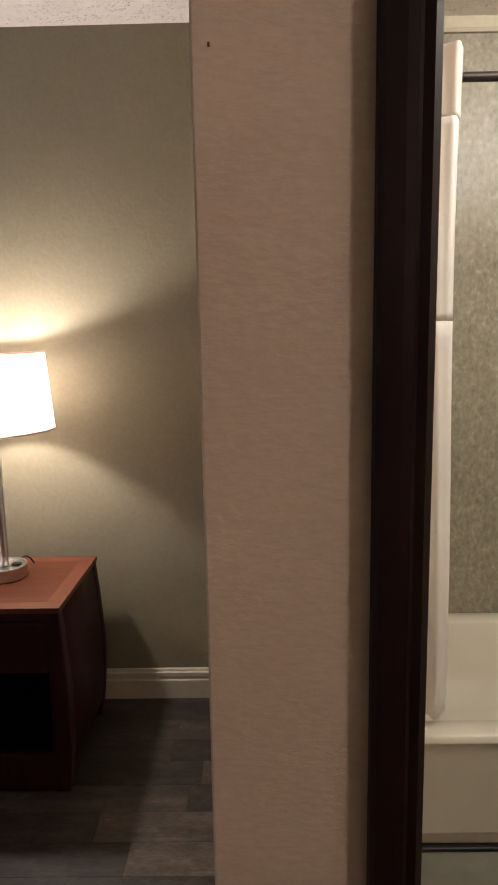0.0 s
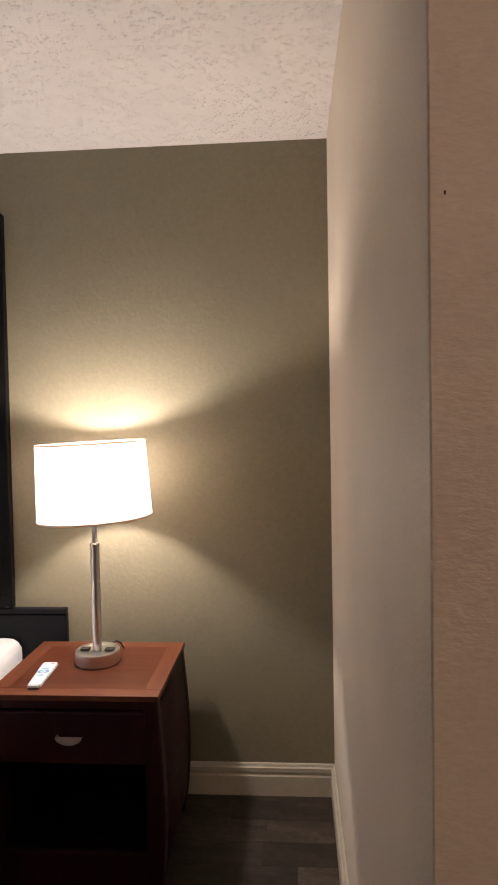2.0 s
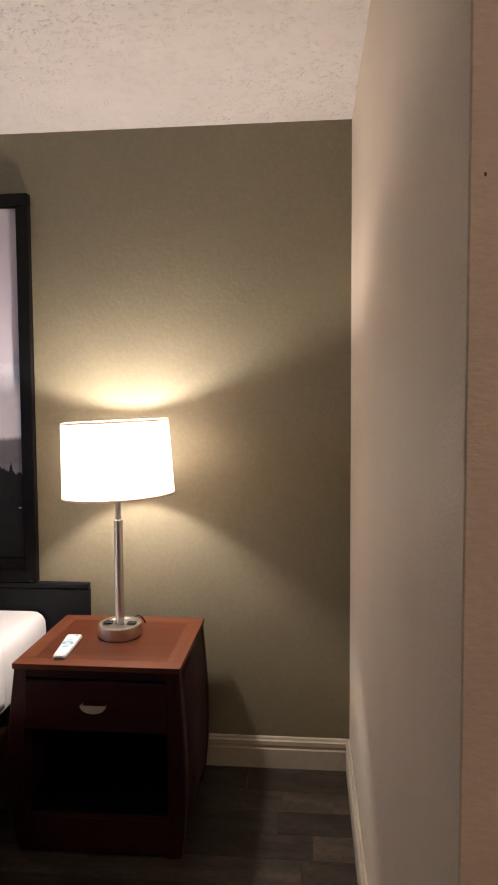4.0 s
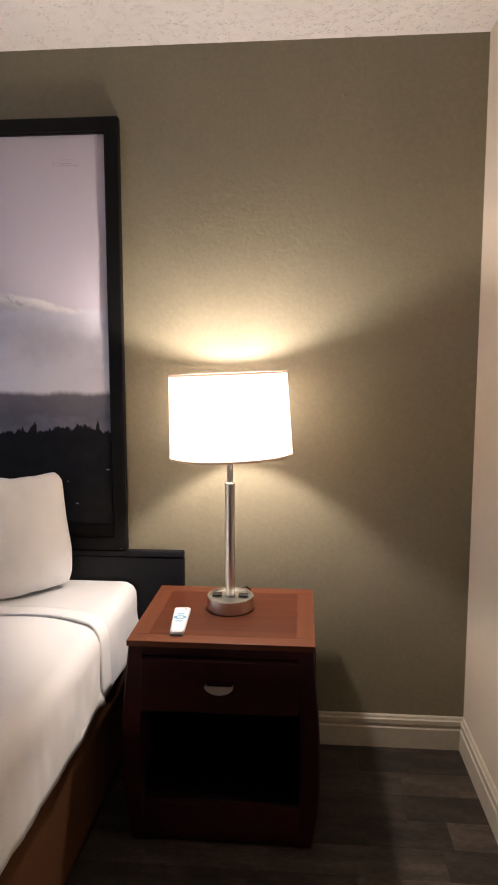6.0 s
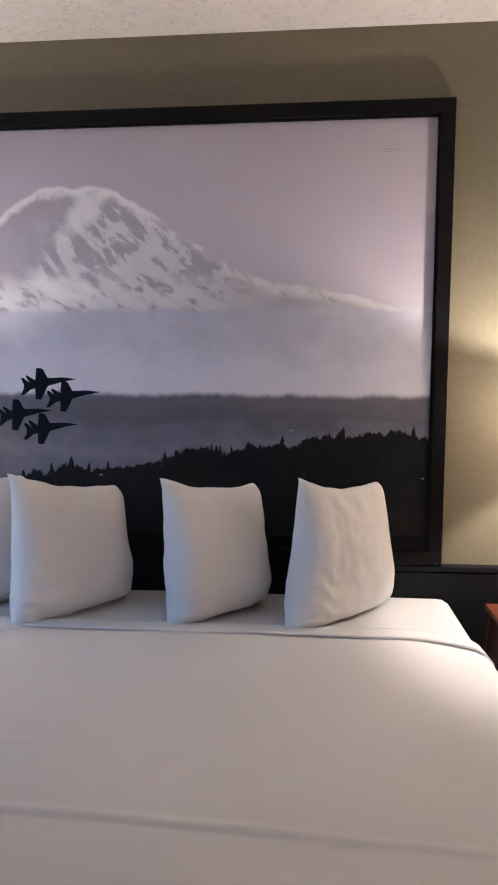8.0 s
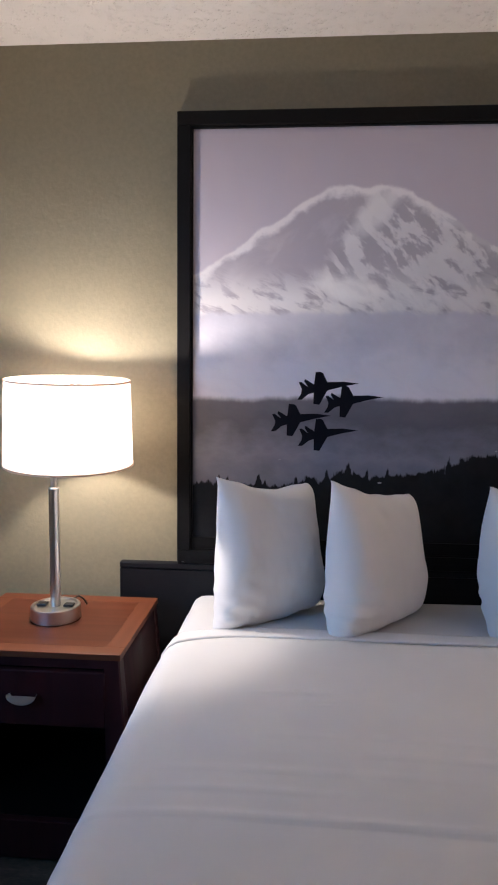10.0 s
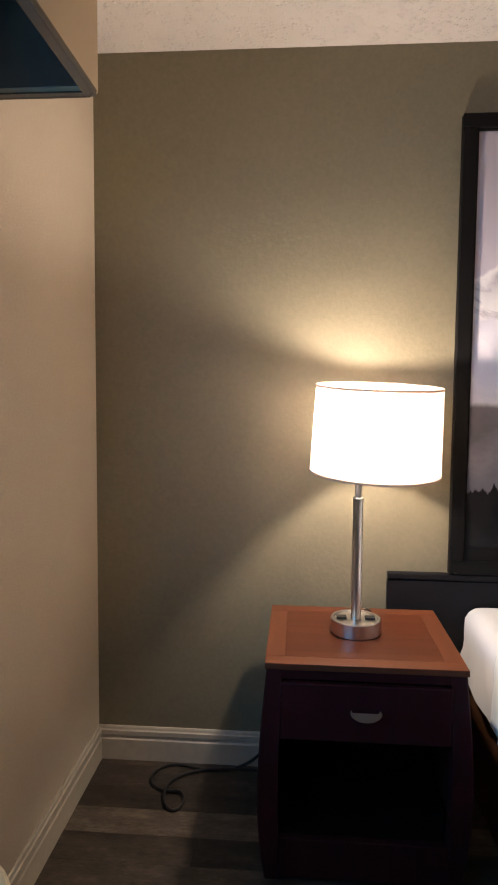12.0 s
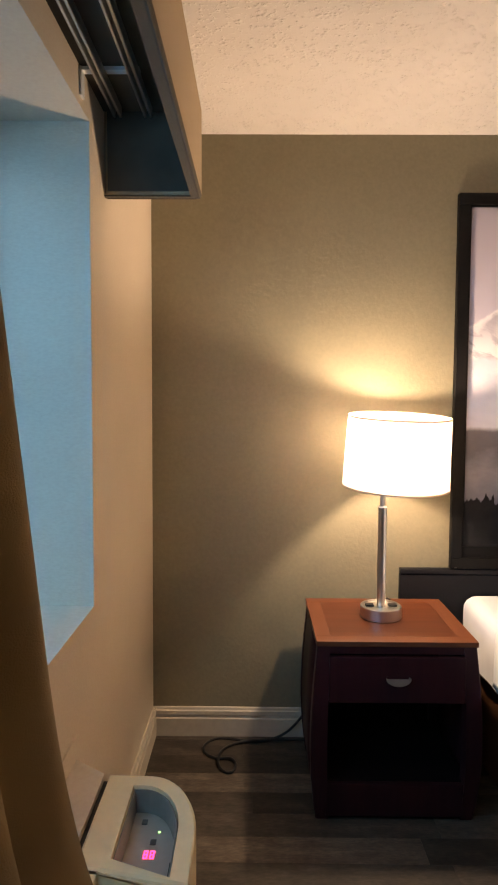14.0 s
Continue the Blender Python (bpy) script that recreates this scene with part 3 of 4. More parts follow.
def bathtub():
    tub = thing("bathtub", (0.117, 1.808, 0.002), "ivory enamel bathtub with a wide flat rim", "bathtub")
    w, d, h = 1.66, 0.783, 0.340

    def ring(inset, z, n=10, r=0.09):
        pts = []
        for cx, cy, a0 in ((w - inset - r, d - inset - r, 0), (inset + r, d - inset - r, 90), (inset + r, inset + r, 180), (w - inset - r, inset + r, 270)):
            for k in range(n + 1):
                a = radians(a0 + 90 * k / n)
                pts.append((cx + r * math.cos(a), cy + r * math.sin(a), z))
        return pts
    bm = bmesh.new()
    rings = [[bm.verts.new(p) for p in ring(i, z, r=r)] for i, z, r in
             ((0.0, h - 0.02, 0.012), (0.004, h - 0.005, 0.012), (0.012, h, 0.012), (0.075, h, 0.10), (0.085, h - 0.008, 0.10), (0.11, 0.16, 0.11), (0.15, 0.09, 0.12), (0.22, 0.075, 0.12))]
    for a, b in zip(rings, rings[1:]):
        for i in range(len(a)):
            j = (i + 1) % len(a)
            bm.faces.new((a[i], a[j], b[j], b[i])).smooth = True
    bm.faces.new(rings[-1])
    bmesh.ops.recalc_face_normals(bm, faces=bm.faces)
    part("basin", bm, TUB, tub)
    bm = bmesh.new()
    box(bm, 0.0, w, 0.006, 0.03, 0.05, h - 0.02, 0.003)
    box(bm, 0.0, w, 0.022, 0.03, 0.0, 0.05)
    part("apron", bm, TUB, tub)
    part("toe_seal", boxed(0.0, w, -0.002, 0.02, 0.0, 0.012, bevel=0.003), BLACK, tub, "dark joint line at the floor")


bathtub()
curt = thing("shower_curtain", (0.3, 1.90, 0), "white shower curtain with a sheer band gathered beside the tub", "shower curtain")


def shower_sheet(z0, z1, x0, x1, swing):
    def at(u, v):
        z = z0 + (z1 - z0) * v
        k = 0.55 + 0.45 * min(1, max(0, (z - 0.4) / 1.6))
        return (x0 + (x1 - x0) * u - 0.3, swing * math.sin(u * 6 * math.pi + 0.5) * (1.25 - 0.4 * k) - 0.02 * math.sin(3 * z) * u + 0.007 * math.sin(u * 41 + 2 * z), z)
    return surface(60, 24, at)


part("lower_cloth", shower_sheet(0.365, 1.42, 0.25, 0.555, 0.028), SHOWER, curt)
part("middle_cloth", shower_sheet(1.422, 1.90, 0.25, 0.555, 0.027), SHOWER, curt)
part("sheer_band", shower_sheet(1.902, 2.06, 0.25, 0.558, 0.026), SHOWER_SHEER, curt, "sheer cream header band")
for ob in curt.children:
    mod = ob.modifiers.new("thickness", "SOLIDIFY")
    mod.thickness = 0.0015
rod = thing("shower_rod", (0.12, 1.90, 2.004), "dark metal shower curtain rod across the tub", "curtain rod")
part("rod", tube([(0, 0.045, 0), (1.83, 0.045, 0)], 0.0115, 16), ROD_BRONZE, rod)
part("flange", tube([(-0.003, 0.045, 0), (0.012, 0.045, 0)], 0.03, 20), ROD_BRONZE, rod)


def ceiling_globe(at, label):
    g = thing("ceiling_light", at, label, "ceiling light")
    part("plate", turned([(0, 0), (0.15, 0), (0.15, -0.02), (0.14, -0.024), (0, -0.024)]), WHITE_PLASTIC, g)


# Plates out of view, added to go with the two bulbs; they don't glow.
ceiling_globe((1.15, 1.45, H), "unseen white round ceiling light plate added in the bathroom")
ceiling_globe((1.2, -0.5, H), "unseen white round ceiling light plate added in the entry")

# ---------- nightstands ----------
NS_W, NS_D, NS_H = 0.530, 0.470, 0.605


def bulge(z):
    return 0.021 * math.sin(math.pi * min(1, max(0, z / 0.585)) ** 0.85)


def bowed_leg(sx, sy):
    """A leg whose outer faces bow outwards below the top."""
    bm = bmesh.new()
    hx, hy, size = NS_W / 2 - 0.004, NS_D / 2 - 0.004, 0.042
    rings = []
    for k in range(13):
        z = 0.588 * k / 12
        b = bulge(z)
        x1, y1 = hx + b, hy + (b if sy < 0 else 0)
        x0, y0 = hx - size + 0.4 * b, hy - size + 0.4 * b
        rings.append([bm.verts.new((sx * x, sy * y, z)) for x, y in ((x0, y0), (x1 - 0.004, y0), (x1, y0 + 0.004), (x1, y1 - 0.004), (x1 - 0.004, y1), (x0, y1))])
    for a, b in zip(rings, rings[1:]):
        for i in range(6):
            j = (i + 1) % 6
            bm.faces.new((a[i], a[j], b[j], b[i]))
    bm.faces.new(rings[0])
    bm.faces.new(rings[-1])
    bmesh.ops.recalc_face_normals(bm, faces=bm.faces)
    return bm


def half_moon():
    """A cupped half-moon pull, flat side up."""
    bm = bmesh.new()
    w, h, n = 0.041, 0.024, 20
    front, back = [], []
    for k in range(n + 1):
        a = math.pi * k / n
        front.append(bm.verts.new((-w * math.cos(a), -0.020 - 0.004 * math.sin(a), -h * math.sin(a))))
        back.append(bm.verts.new((-(w - 0.004) * math.cos(a), 0.0, -(h - 0.003) * math.sin(a))))
    for i in range(n):
        bm.faces.new((front[i], front[i + 1], back[i + 1], back[i])).smooth = True
    bm.faces.new(front)
    bm.faces.new(back)
    bmesh.ops.recalc_face_normals(bm, faces=bm.faces)
    return bm


def nightstand():
    ns = thing("nightstand", (0, 0, 0), "dark mahogany nightstand with a reddish cherry top and one drawer", "nightstand", "nightstands beside the bed")
    hx, hy = NS_W / 2, NS_D / 2
    for sx in (-1, 1):
        for sy in (-1, 1):
            part("leg", bowed_leg(sx, sy), MAHOGANY, ns)
    for sx in (-1, 1):
        def side(u, v, sx=sx):
            z = 0.06 + 0.525 * v
            return (sx * (hx - 0.014 + bulge(z) * 0.9), -hy + 0.04 + (NS_D - 0.08) * u, z)
        ob = part("side_panel", surface(2, 12, side), MAHOGANY, ns)
        mod = ob.modifiers.new("thickness", "SOLIDIFY")
        mod.thickness, mod.offset = 0.016, 0
    # Back and shelves take the darkened wood, so shade is in their colour.
    part("back_panel", boxed(-hx + 0.03, hx - 0.03, hy - 0.02, hy - 0.008, 0.06, 0.585), BAY_SHADOW, ns)
    part("lower_shelf", boxed(-hx + 0.02, hx - 0.02, -hy + 0.02, hy - 0.022, 0.105, 0.125), BAY_SHADOW, ns)
    part("middle_shelf", boxed(-hx + 0.02, hx - 0.02, -hy + 0.03, hy - 0.022, 0.398, 0.412), BAY_SHADOW, ns)
    part("bottom_rail", boxed(-hx + 0.036, hx - 0.036, -hy - 0.002, -hy + 0.022, 0.012, 0.122, bevel=0.002), MAHOGANY, ns)
    part("top_rail", boxed(-hx + 0.036, hx - 0.036, -hy + 0.006, -hy + 0.028, 0.562, 0.588), MAHOGANY, ns)
    drawer = part("drawer_front", boxed(-hx + 0.042, hx - 0.042, -hy - 0.008, -hy + 0.014, 0.402, 0.556, bevel=0.003), MAHOGANY, ns)
    pull = part("handle", half_moon(), STEEL, drawer, "brushed nickel half-moon pull")
    pull.location = (0, -hy - 0.006, 0.492)
    b = 0.052
    top = part("top_field", boxed(-hx + b, hx - b, -hy + b, hy - b, 0.588, NS_H - 0.0002), CHERRY, ns, "red cherry veneer field")
    for y0, y1 in ((-hy, -hy + b - 0.0002), (hy - b + 0.0002, hy)):
        part("top_border", boxed(-hx, hx, y0, y1, 0.588, NS_H, bevel=0.0012), REDWOOD, ns, "lighter cherry border strip")
    for x0, x1 in ((-hx, -hx + b - 0.0002), (hx - b + 0.0002, hx)):
        part("top_border", boxed(x0, x1, -hy + b, hy - b, 0.588, NS_H, bevel=0.0006), REDWOOD_Y, ns, "lighter cherry border strip")
    return ns


ns = nightstand()
ns.matrix_world = pose(-0.811, 2.296, 0)
ns2 = copy_thing(ns, pose(-3.372, 2.296, 0))
ns2["label"] = "dark mahogany nightstand with cherry top beside the window wall"


# ---------- table lamps ----------
def table_lamp():
    lamp = thing("table_lamp", (0, 0, 0), "lit table lamp with white drum shade on a brushed nickel stem", "table lamp", "lamps on the nightstands")
    base = part("base", turned([(0, 0), (0.072, 0), (0.0745, 0.002), (0.0745, 0.0405), (0.0725, 0.043), (0.066, 0.043), (0.063, 0.039), (0, 0.039)], 64), STEEL, lamp)
    for sx in (-1, 1):
        part("outlet", boxed(sx * 0.042 - 0.015, sx * 0.042 + 0.015, -0.012, 0.014, 0.0395, 0.046, bevel=0.002), BLACK, base, "black power outlet")
    part("stem", turned([(0, 0.039), (0.0155, 0.039), (0.0155, 0.398), (0.0165, 0.400), (0.0165, 0.403), (0.0150, 0.406), (0, 0.406)], 32), STEEL, lamp)
    part("neck", turned([(0, 0.406), (0.0095, 0.406), (0.0095, 0.520), (0.015, 0.522), (0.015, 0.560), (0, 0.560)], 24), STEEL, lamp)
    r0, r1, z0, z1 = 0.190, 0.181, 0.492, 0.742
    shade_ob = part("shade", turned([(r0, z0), (r1, z1)], 72), SHADE, lamp, "white linen drum shade glowing from within")
    for r, z in ((r0, z0), (r1, z1)):
        part("shade_trim", turned([(r - 0.0015, z - 0.001), (r + 0.0018, z - 0.001), (r + 0.0018, z + 0.005), (r - 0.0015, z + 0.005), (r - 0.0015, z - 0.001)], 72), SHADE_TRIM, shade_ob)
    for k in range(3):
        a = radians(90 + 120 * k)
        part("spider_arm", tube([(0.01 * math.cos(a), 0.01 * math.sin(a), 0.73), (r1 * math.cos(a), r1 * math.sin(a), 0.738)], 0.002, 8), STEEL, shade_ob)
    part("cord", tube([(0.02, 0.072, 0.02), (0.03, 0.084, 0.036), (0.042, 0.09, 0.041), (0.054, 0.098, 0.030), (0.06, 0.115, 0.006)], 0.003, 8), BLACK, lamp, "black power cord")
    return lamp


lamp = table_lamp()
lamp.matrix_world = pose(LAMP_SPOTS[0][0], LAMP_SPOTS[0][1], NS_H)
for ob in lamp.children:
    if ob.name.startswith("shade"):
        ob.location.x += 0.0237
        ob.rotation_euler.y = radians(-2.2)
lamp2 = copy_thing(lamp, pose(LAMP_SPOTS[1][0], LAMP_SPOTS[1][1], NS_H))
lamp2["label"] = "lit table lamp whose white drum shade sits off centre"
for ob in lamp2.children:
    if ob.name.startswith("shade"):
        ob.location = (0.049 - 0.0158, 0.046, -0.012)
        ob.rotation_euler = (radians(4.2), radians(1.5), 0)

# remote control on the nightstand nearest the bathroom
remote = thing("remote_control", (-0.948, 2.195, NS_H), "white remote control with blue buttons lying on the nightstand", "remote control", turn=5)
bm = bmesh.new()
rings = []
for k, (yy, w) in enumerate(((-0.095, 0.016), (-0.090, 0.0205), (-0.04, 0.022), (0.06, 0.0255), (0.088, 0.026), (0.095, 0.023))):
    h = 0.016 if 0 < k < 5 else 0.012
    rings.append([bm.verts.new((s * w * q, yy, z)) for s, q, z in ((-1, 0.8, 0), (-1, 1, 0.005), (-1, 0.95, h - 0.003), (-1, 0.75, h), (1, 0.75, h), (1, 0.95, h - 0.003), (1, 1, 0.005), (1, 0.8, 0))])
for a, b in zip(rings, rings[1:]):
    for i in range(8):
        bm.faces.new((a[i], a[(i + 1) % 8], b[(i + 1) % 8], b[i]))
bm.faces.new(rings[0])
bm.faces.new(rings[-1])
bmesh.ops.recalc_face_normals(bm, faces=bm.faces)
part("case", bm, WHITE_PLASTIC, remote)
for bx, by, rx, ry, mat in ((0, 0.008, 0.019, 0.014, BLUE_PRINT), (0, 0.034, 0.013, 0.004, BLUE_PRINT), (0, -0.022, 0.013, 0.004, BLUE_PRINT), (0.012, 0.075, 0.005, 0.003, ORANGE_PRINT)):
    b = turned([(0, 0.0158), (1, 0.0158), (1, 0.0166), (0, 0.0166)], 20)
    bmesh.ops.transform(b, matrix=Matrix.Diagonal((rx, ry, 1, 1)), verts=b.verts)
    o = part("button", b, mat, remote)
    o.location = (bx, by, 0)
o = part("ring_mark", turned([(0.004, 0.0166), (0.009, 0.0166), (0.009, 0.0172), (0.004, 0.0172), (0.004, 0.0166)], 20), WHITE_PLASTIC, remote)
o.location = (0, 0.005, 0)
o = part("battery_end", boxed(-0.016, 0.016, -0.0965, -0.090, 0.001, 0.006), GREY_DARK, remote)

# ---------- headboard and picture ----------
hb = thing("headboard", (-2.1285, NORTH, 0), "low charcoal laminate headboard panel fixed behind the bed", "headboard")
part("panel", boxed(-1.1225, 1.1225, -0.026, 0, 0.22, 0.690, bevel=0.002), HEADBOARD, hb)
part("cap", boxed(-1.1225, 1.1225, -0.030, 0, 0.692, 0.714, bevel=0.004), HEADBOARD, hb)

PX0, PX1, PZ0, PZ1 = -3.050, -1.211, 0.716, 2.202
pic = thing("framed_mountain_photograph", (PX0, NORTH, PZ0), "large black-framed photograph of a snowy mountain with four jets", "picture")
fw, w, h = 0.045, PX1 - PX0, PZ1 - PZ0
for x0, x1, z0, z1 in ((0, w, 0, fw), (0, w, h - fw, h), (0, fw, fw, h - fw), (w - fw, w, fw, h - fw)):
    part("frame_rail", boxed(x0, x1, -0.034, -0.002, z0, z1, bevel=0.003), FRAME_BLACK, pic)
for x0, x1, z0, z1 in ((fw, w - fw, fw, fw + 0.006), (fw, w - fw, h - fw - 0.006, h - fw), (fw, fw + 0.006, fw + 0.006, h - fw - 0.006), (w - fw - 0.006, w - fw, fw + 0.006, h - fw - 0.006)):
    part("inner_lip", boxed(x0, x1, -0.024, -0.004, z0, z1), FRAME_BLACK, pic)
photo = part("photograph", boxed(0, w - 2 * fw, -0.006, 0, 0, 1.4), MURAL, pic, "photograph of a snowy mountain above mist and dark woods")
photo.location = (fw, -0.008, fw - 0.006)
for cx in (0.02, w - 0.02):
    part("corner_clip", boxed(cx - 0.006, cx + 0.006, -0.034, -0.030, 0.003, 0.008, bevel=0.001), STEEL_DARK, pic, "small metal clip")
part("lower_rail", boxed(fw + 0.006, w - fw - 0.006, -0.022, -0.014, fw + 0.006, fw + 0.045), FRAME_BLACK, pic)

# silhouette of a jet: nose, wing, tail, other wing, in units of its length
JET = ((1.0, 0), (0.74, 0.03), (0.48, 0.02), (0.40, 0.17), (0.36, 0.19), (0.28, 0.19), (0.255, -0.02), (0.10, 0.07), (0.09, 0.03), (0.15, -0.06), (0.04, 0.02), (0.0, 0.01),
       (0.05, -0.10), (0.04, -0.18), (-0.02, -0.28), (0.05, -0.28), (0.16, -0.19), (0.25, -0.16), (0.25, -0.35), (0.35, -0.36), (0.48, -0.12), (0.74, -0.05))
for jx, jz, jl in ((0.558, 0.579, 0.197), (0.640, 0.535, 0.19), (0.470, 0.472, 0.196), (0.560, 0.424, 0.195)):
    bm = bmesh.new()
    bm.faces.new([bm.verts.new(((px - 1) * jl, -0.0066, py * jl)) for px, py in JET])
    geo = bmesh.ops.extrude_face_region(bm, geom=list(bm.faces))
    bmesh.ops.translate(bm, vec=(0, 0.0004, 0), verts=[v for v in geo["geom"] if isinstance(v, bmesh.types.BMVert)])
    bmesh.ops.recalc_face_normals(bm, faces=bm.faces)
    o = part("jet_silhouette", bm, JET_INK, photo, "printed dark jet silhouette")
    o.location = (jx, 0, jz)
for dx, dz, dw, dh in ((0.0, 0.0, 0.078, 0.0022), (-0.012, 0.010, 0.022, 0.0022), (-0.012, 0.0, 0.002, 0.012), (0.014, 0.006, 0.040, 0.003), (0.010, 0.019, 0.045, 0.0016)):
    part("caption_mark", boxed(1.571 + dx, 1.571 + dx + dw, -0.0064, -0.006, 1.296 + dz, 1.296 + dz + dh), CAPTION, photo, "faint small printed line")

# ---------- bed ----------
BED_X, BED_HEAD, BED_FOOT, BED_TOP = -2.086, 2.565, 0.66, 0.605
bed = thing("bed", (BED_X, 0, 0), "large made bed with white sheets on a dark base", "bed")
part("plinth", boxed(-0.85, 0.85, BED_FOOT + 0.10, BED_HEAD - 0.01, 0, 0.017, bevel=0.004), BASE_DARK, bed, "dark bed base")
part("box_spring", boxed(-0.892, 0.892, BED_FOOT + 0.03, BED_HEAD, 0.018, 0.43, bevel=0.016), SKIRT, bed, "brown fabric box spring")


def rounded(s, half, r, flare):
    """Across a mattress: arc length s from the middle gives the sideways place and the drop below the top."""
    a, sign = abs(s), (1 if s >= 0 else -1)
    flat = half - r
    if a <= flat:
        return sign * a, 0.0
    q = a - flat
    if q <= r * math.pi / 2:
        t = q / r
        return sign * (flat + r * math.sin(t)), r * (1 - math.cos(t))
    q -= r * math.pi / 2
    return sign * (half + flare * q), r + q


def wobble(x, y, z, s):
    return noise.noise(Vector((x * s, y * s, z * s)))


# long low creases of the cover: distance from its hem, middle, half-length, height
CREASES = ((0.79, -0.05, 0.80, 0.0095), (0.66, -0.5, 0.22, 0.004), (0.60, -0.25, 0.20, 0.0035), (0.98, 0.3, 0.4, 0.004), (0.36, -0.54, 0.11, 0.005), (0.54, -0.36, 0.14, 0.0035), (0.40, -0.46, 0.06, 0.004), (0.72, -0.62, 0.18, 0.003))


def mattress_at(half, top, head, foot, drop, r, ruck, seed):
    span = half - r + r * math.pi / 2 + drop
    length = (head - foot) - r + r * math.pi / 2 + drop

    def at(u, v):
        s = (2 * u - 1) * span
        x, dx = rounded(s, half, r, 0.10)
        q = v * length
        y, dy = rounded(q, head - foot, r, 0.05)
        d = max(dx, dy)
        z = top - d
        fall = min(1.0, d / 0.12)
        soft = wobble(x * 0.9 + seed, y * 1.4, 0.3, 1.6) * 0.006 + wobble(x * 0.7, y * 2.2 + seed, 0.9, 4.0) * 0.0016 * ruck
        if ruck > 1:
            for cy, cx, wide, tall in CREASES:
                line = y - cy - 0.05 * wobble(x * 0.6, cy, 2.2, 2.0) - 0.03 * x
                soft += 0.75 * tall * math.exp(-(line / (0.012 if line < 0 else 0.005)) ** 2) * math.exp(-((x - cx) / wide) ** 2)
        z += soft * (1 - fall)
        x += fall * (0.009 * math.exp(-(y / 0.35) ** 2) * wobble(seed, y * 5 + z * 3, z * 3.0, 3.0) + 0.010 * wobble(seed, y * 1.6 + z * 1.2, z * 0.6, 4.0) + 0.003 * wobble(seed, y * 5, z * 1.4, 4.0)) * (1 if s > 0 else -1)
        return (x, head - y, z)
    return at


ob = part("mattress", surface(90, 110, mattress_at(0.912, BED_TOP, BED_HEAD, BED_FOOT, 0.155, 0.05, 0.9, 2.0)), SHEET, bed, "white fitted sheet")


def cover_at():
    base = mattress_at(0.920, BED_TOP + 0.010, 2.20, BED_FOOT - 0.004, 0.15, 0.052, 1.3, 2.0)

    def at(u, v):
        x, y, z = base(u, v)
        a = abs(x) / 0.920
        back = 0.09 * max(0, a - 0.72) ** 2 / 0.078 + 0.035 * max(0.0, BED_TOP - 0.05 - z) / 0.2
        y -= back * (1 - v) ** 2
        if v < 0.012:
            z -= 0.005
        y += 0.006 * wobble(x, 0.4, 1.7, 4.0) * (1 - v)
        return (x, y, z)
    return at


ob = part("top_cover", surface(120, 300, cover_at()), COVER, bed, "smooth white top sheet with a stitched hem")
ob.modifiers.new("thickness", "SOLIDIFY").thickness = 0.005


def cuff_at(u, v):
    """The turned-down band that lies over the upper edge of the cover."""
    s = 2 * u - 1
    x, drop = rounded(s * 1.100, 0.924, 0.052, 0.1)
    a = abs(x) / 0.924
    y = 2.188 - 0.08 * max(0, a - 0.72) ** 2 / 0.078 - 0.15 * drop + 0.004 * wobble(x, 0.4, 1.7, 4.0) + 0.085 * v
    lift = 0.0185 - 0.0095 * v
    return (x, y, BED_TOP + lift - drop + 0.0015 * wobble(x * 2, y * 2, 0.2, 4.0))


ob = part("cuff", surface(90, 8, cuff_at), COVER, bed, "turned-down hem of the top sheet")
ob.modifiers.new("thickness", "SOLIDIFY").thickness = 0.006


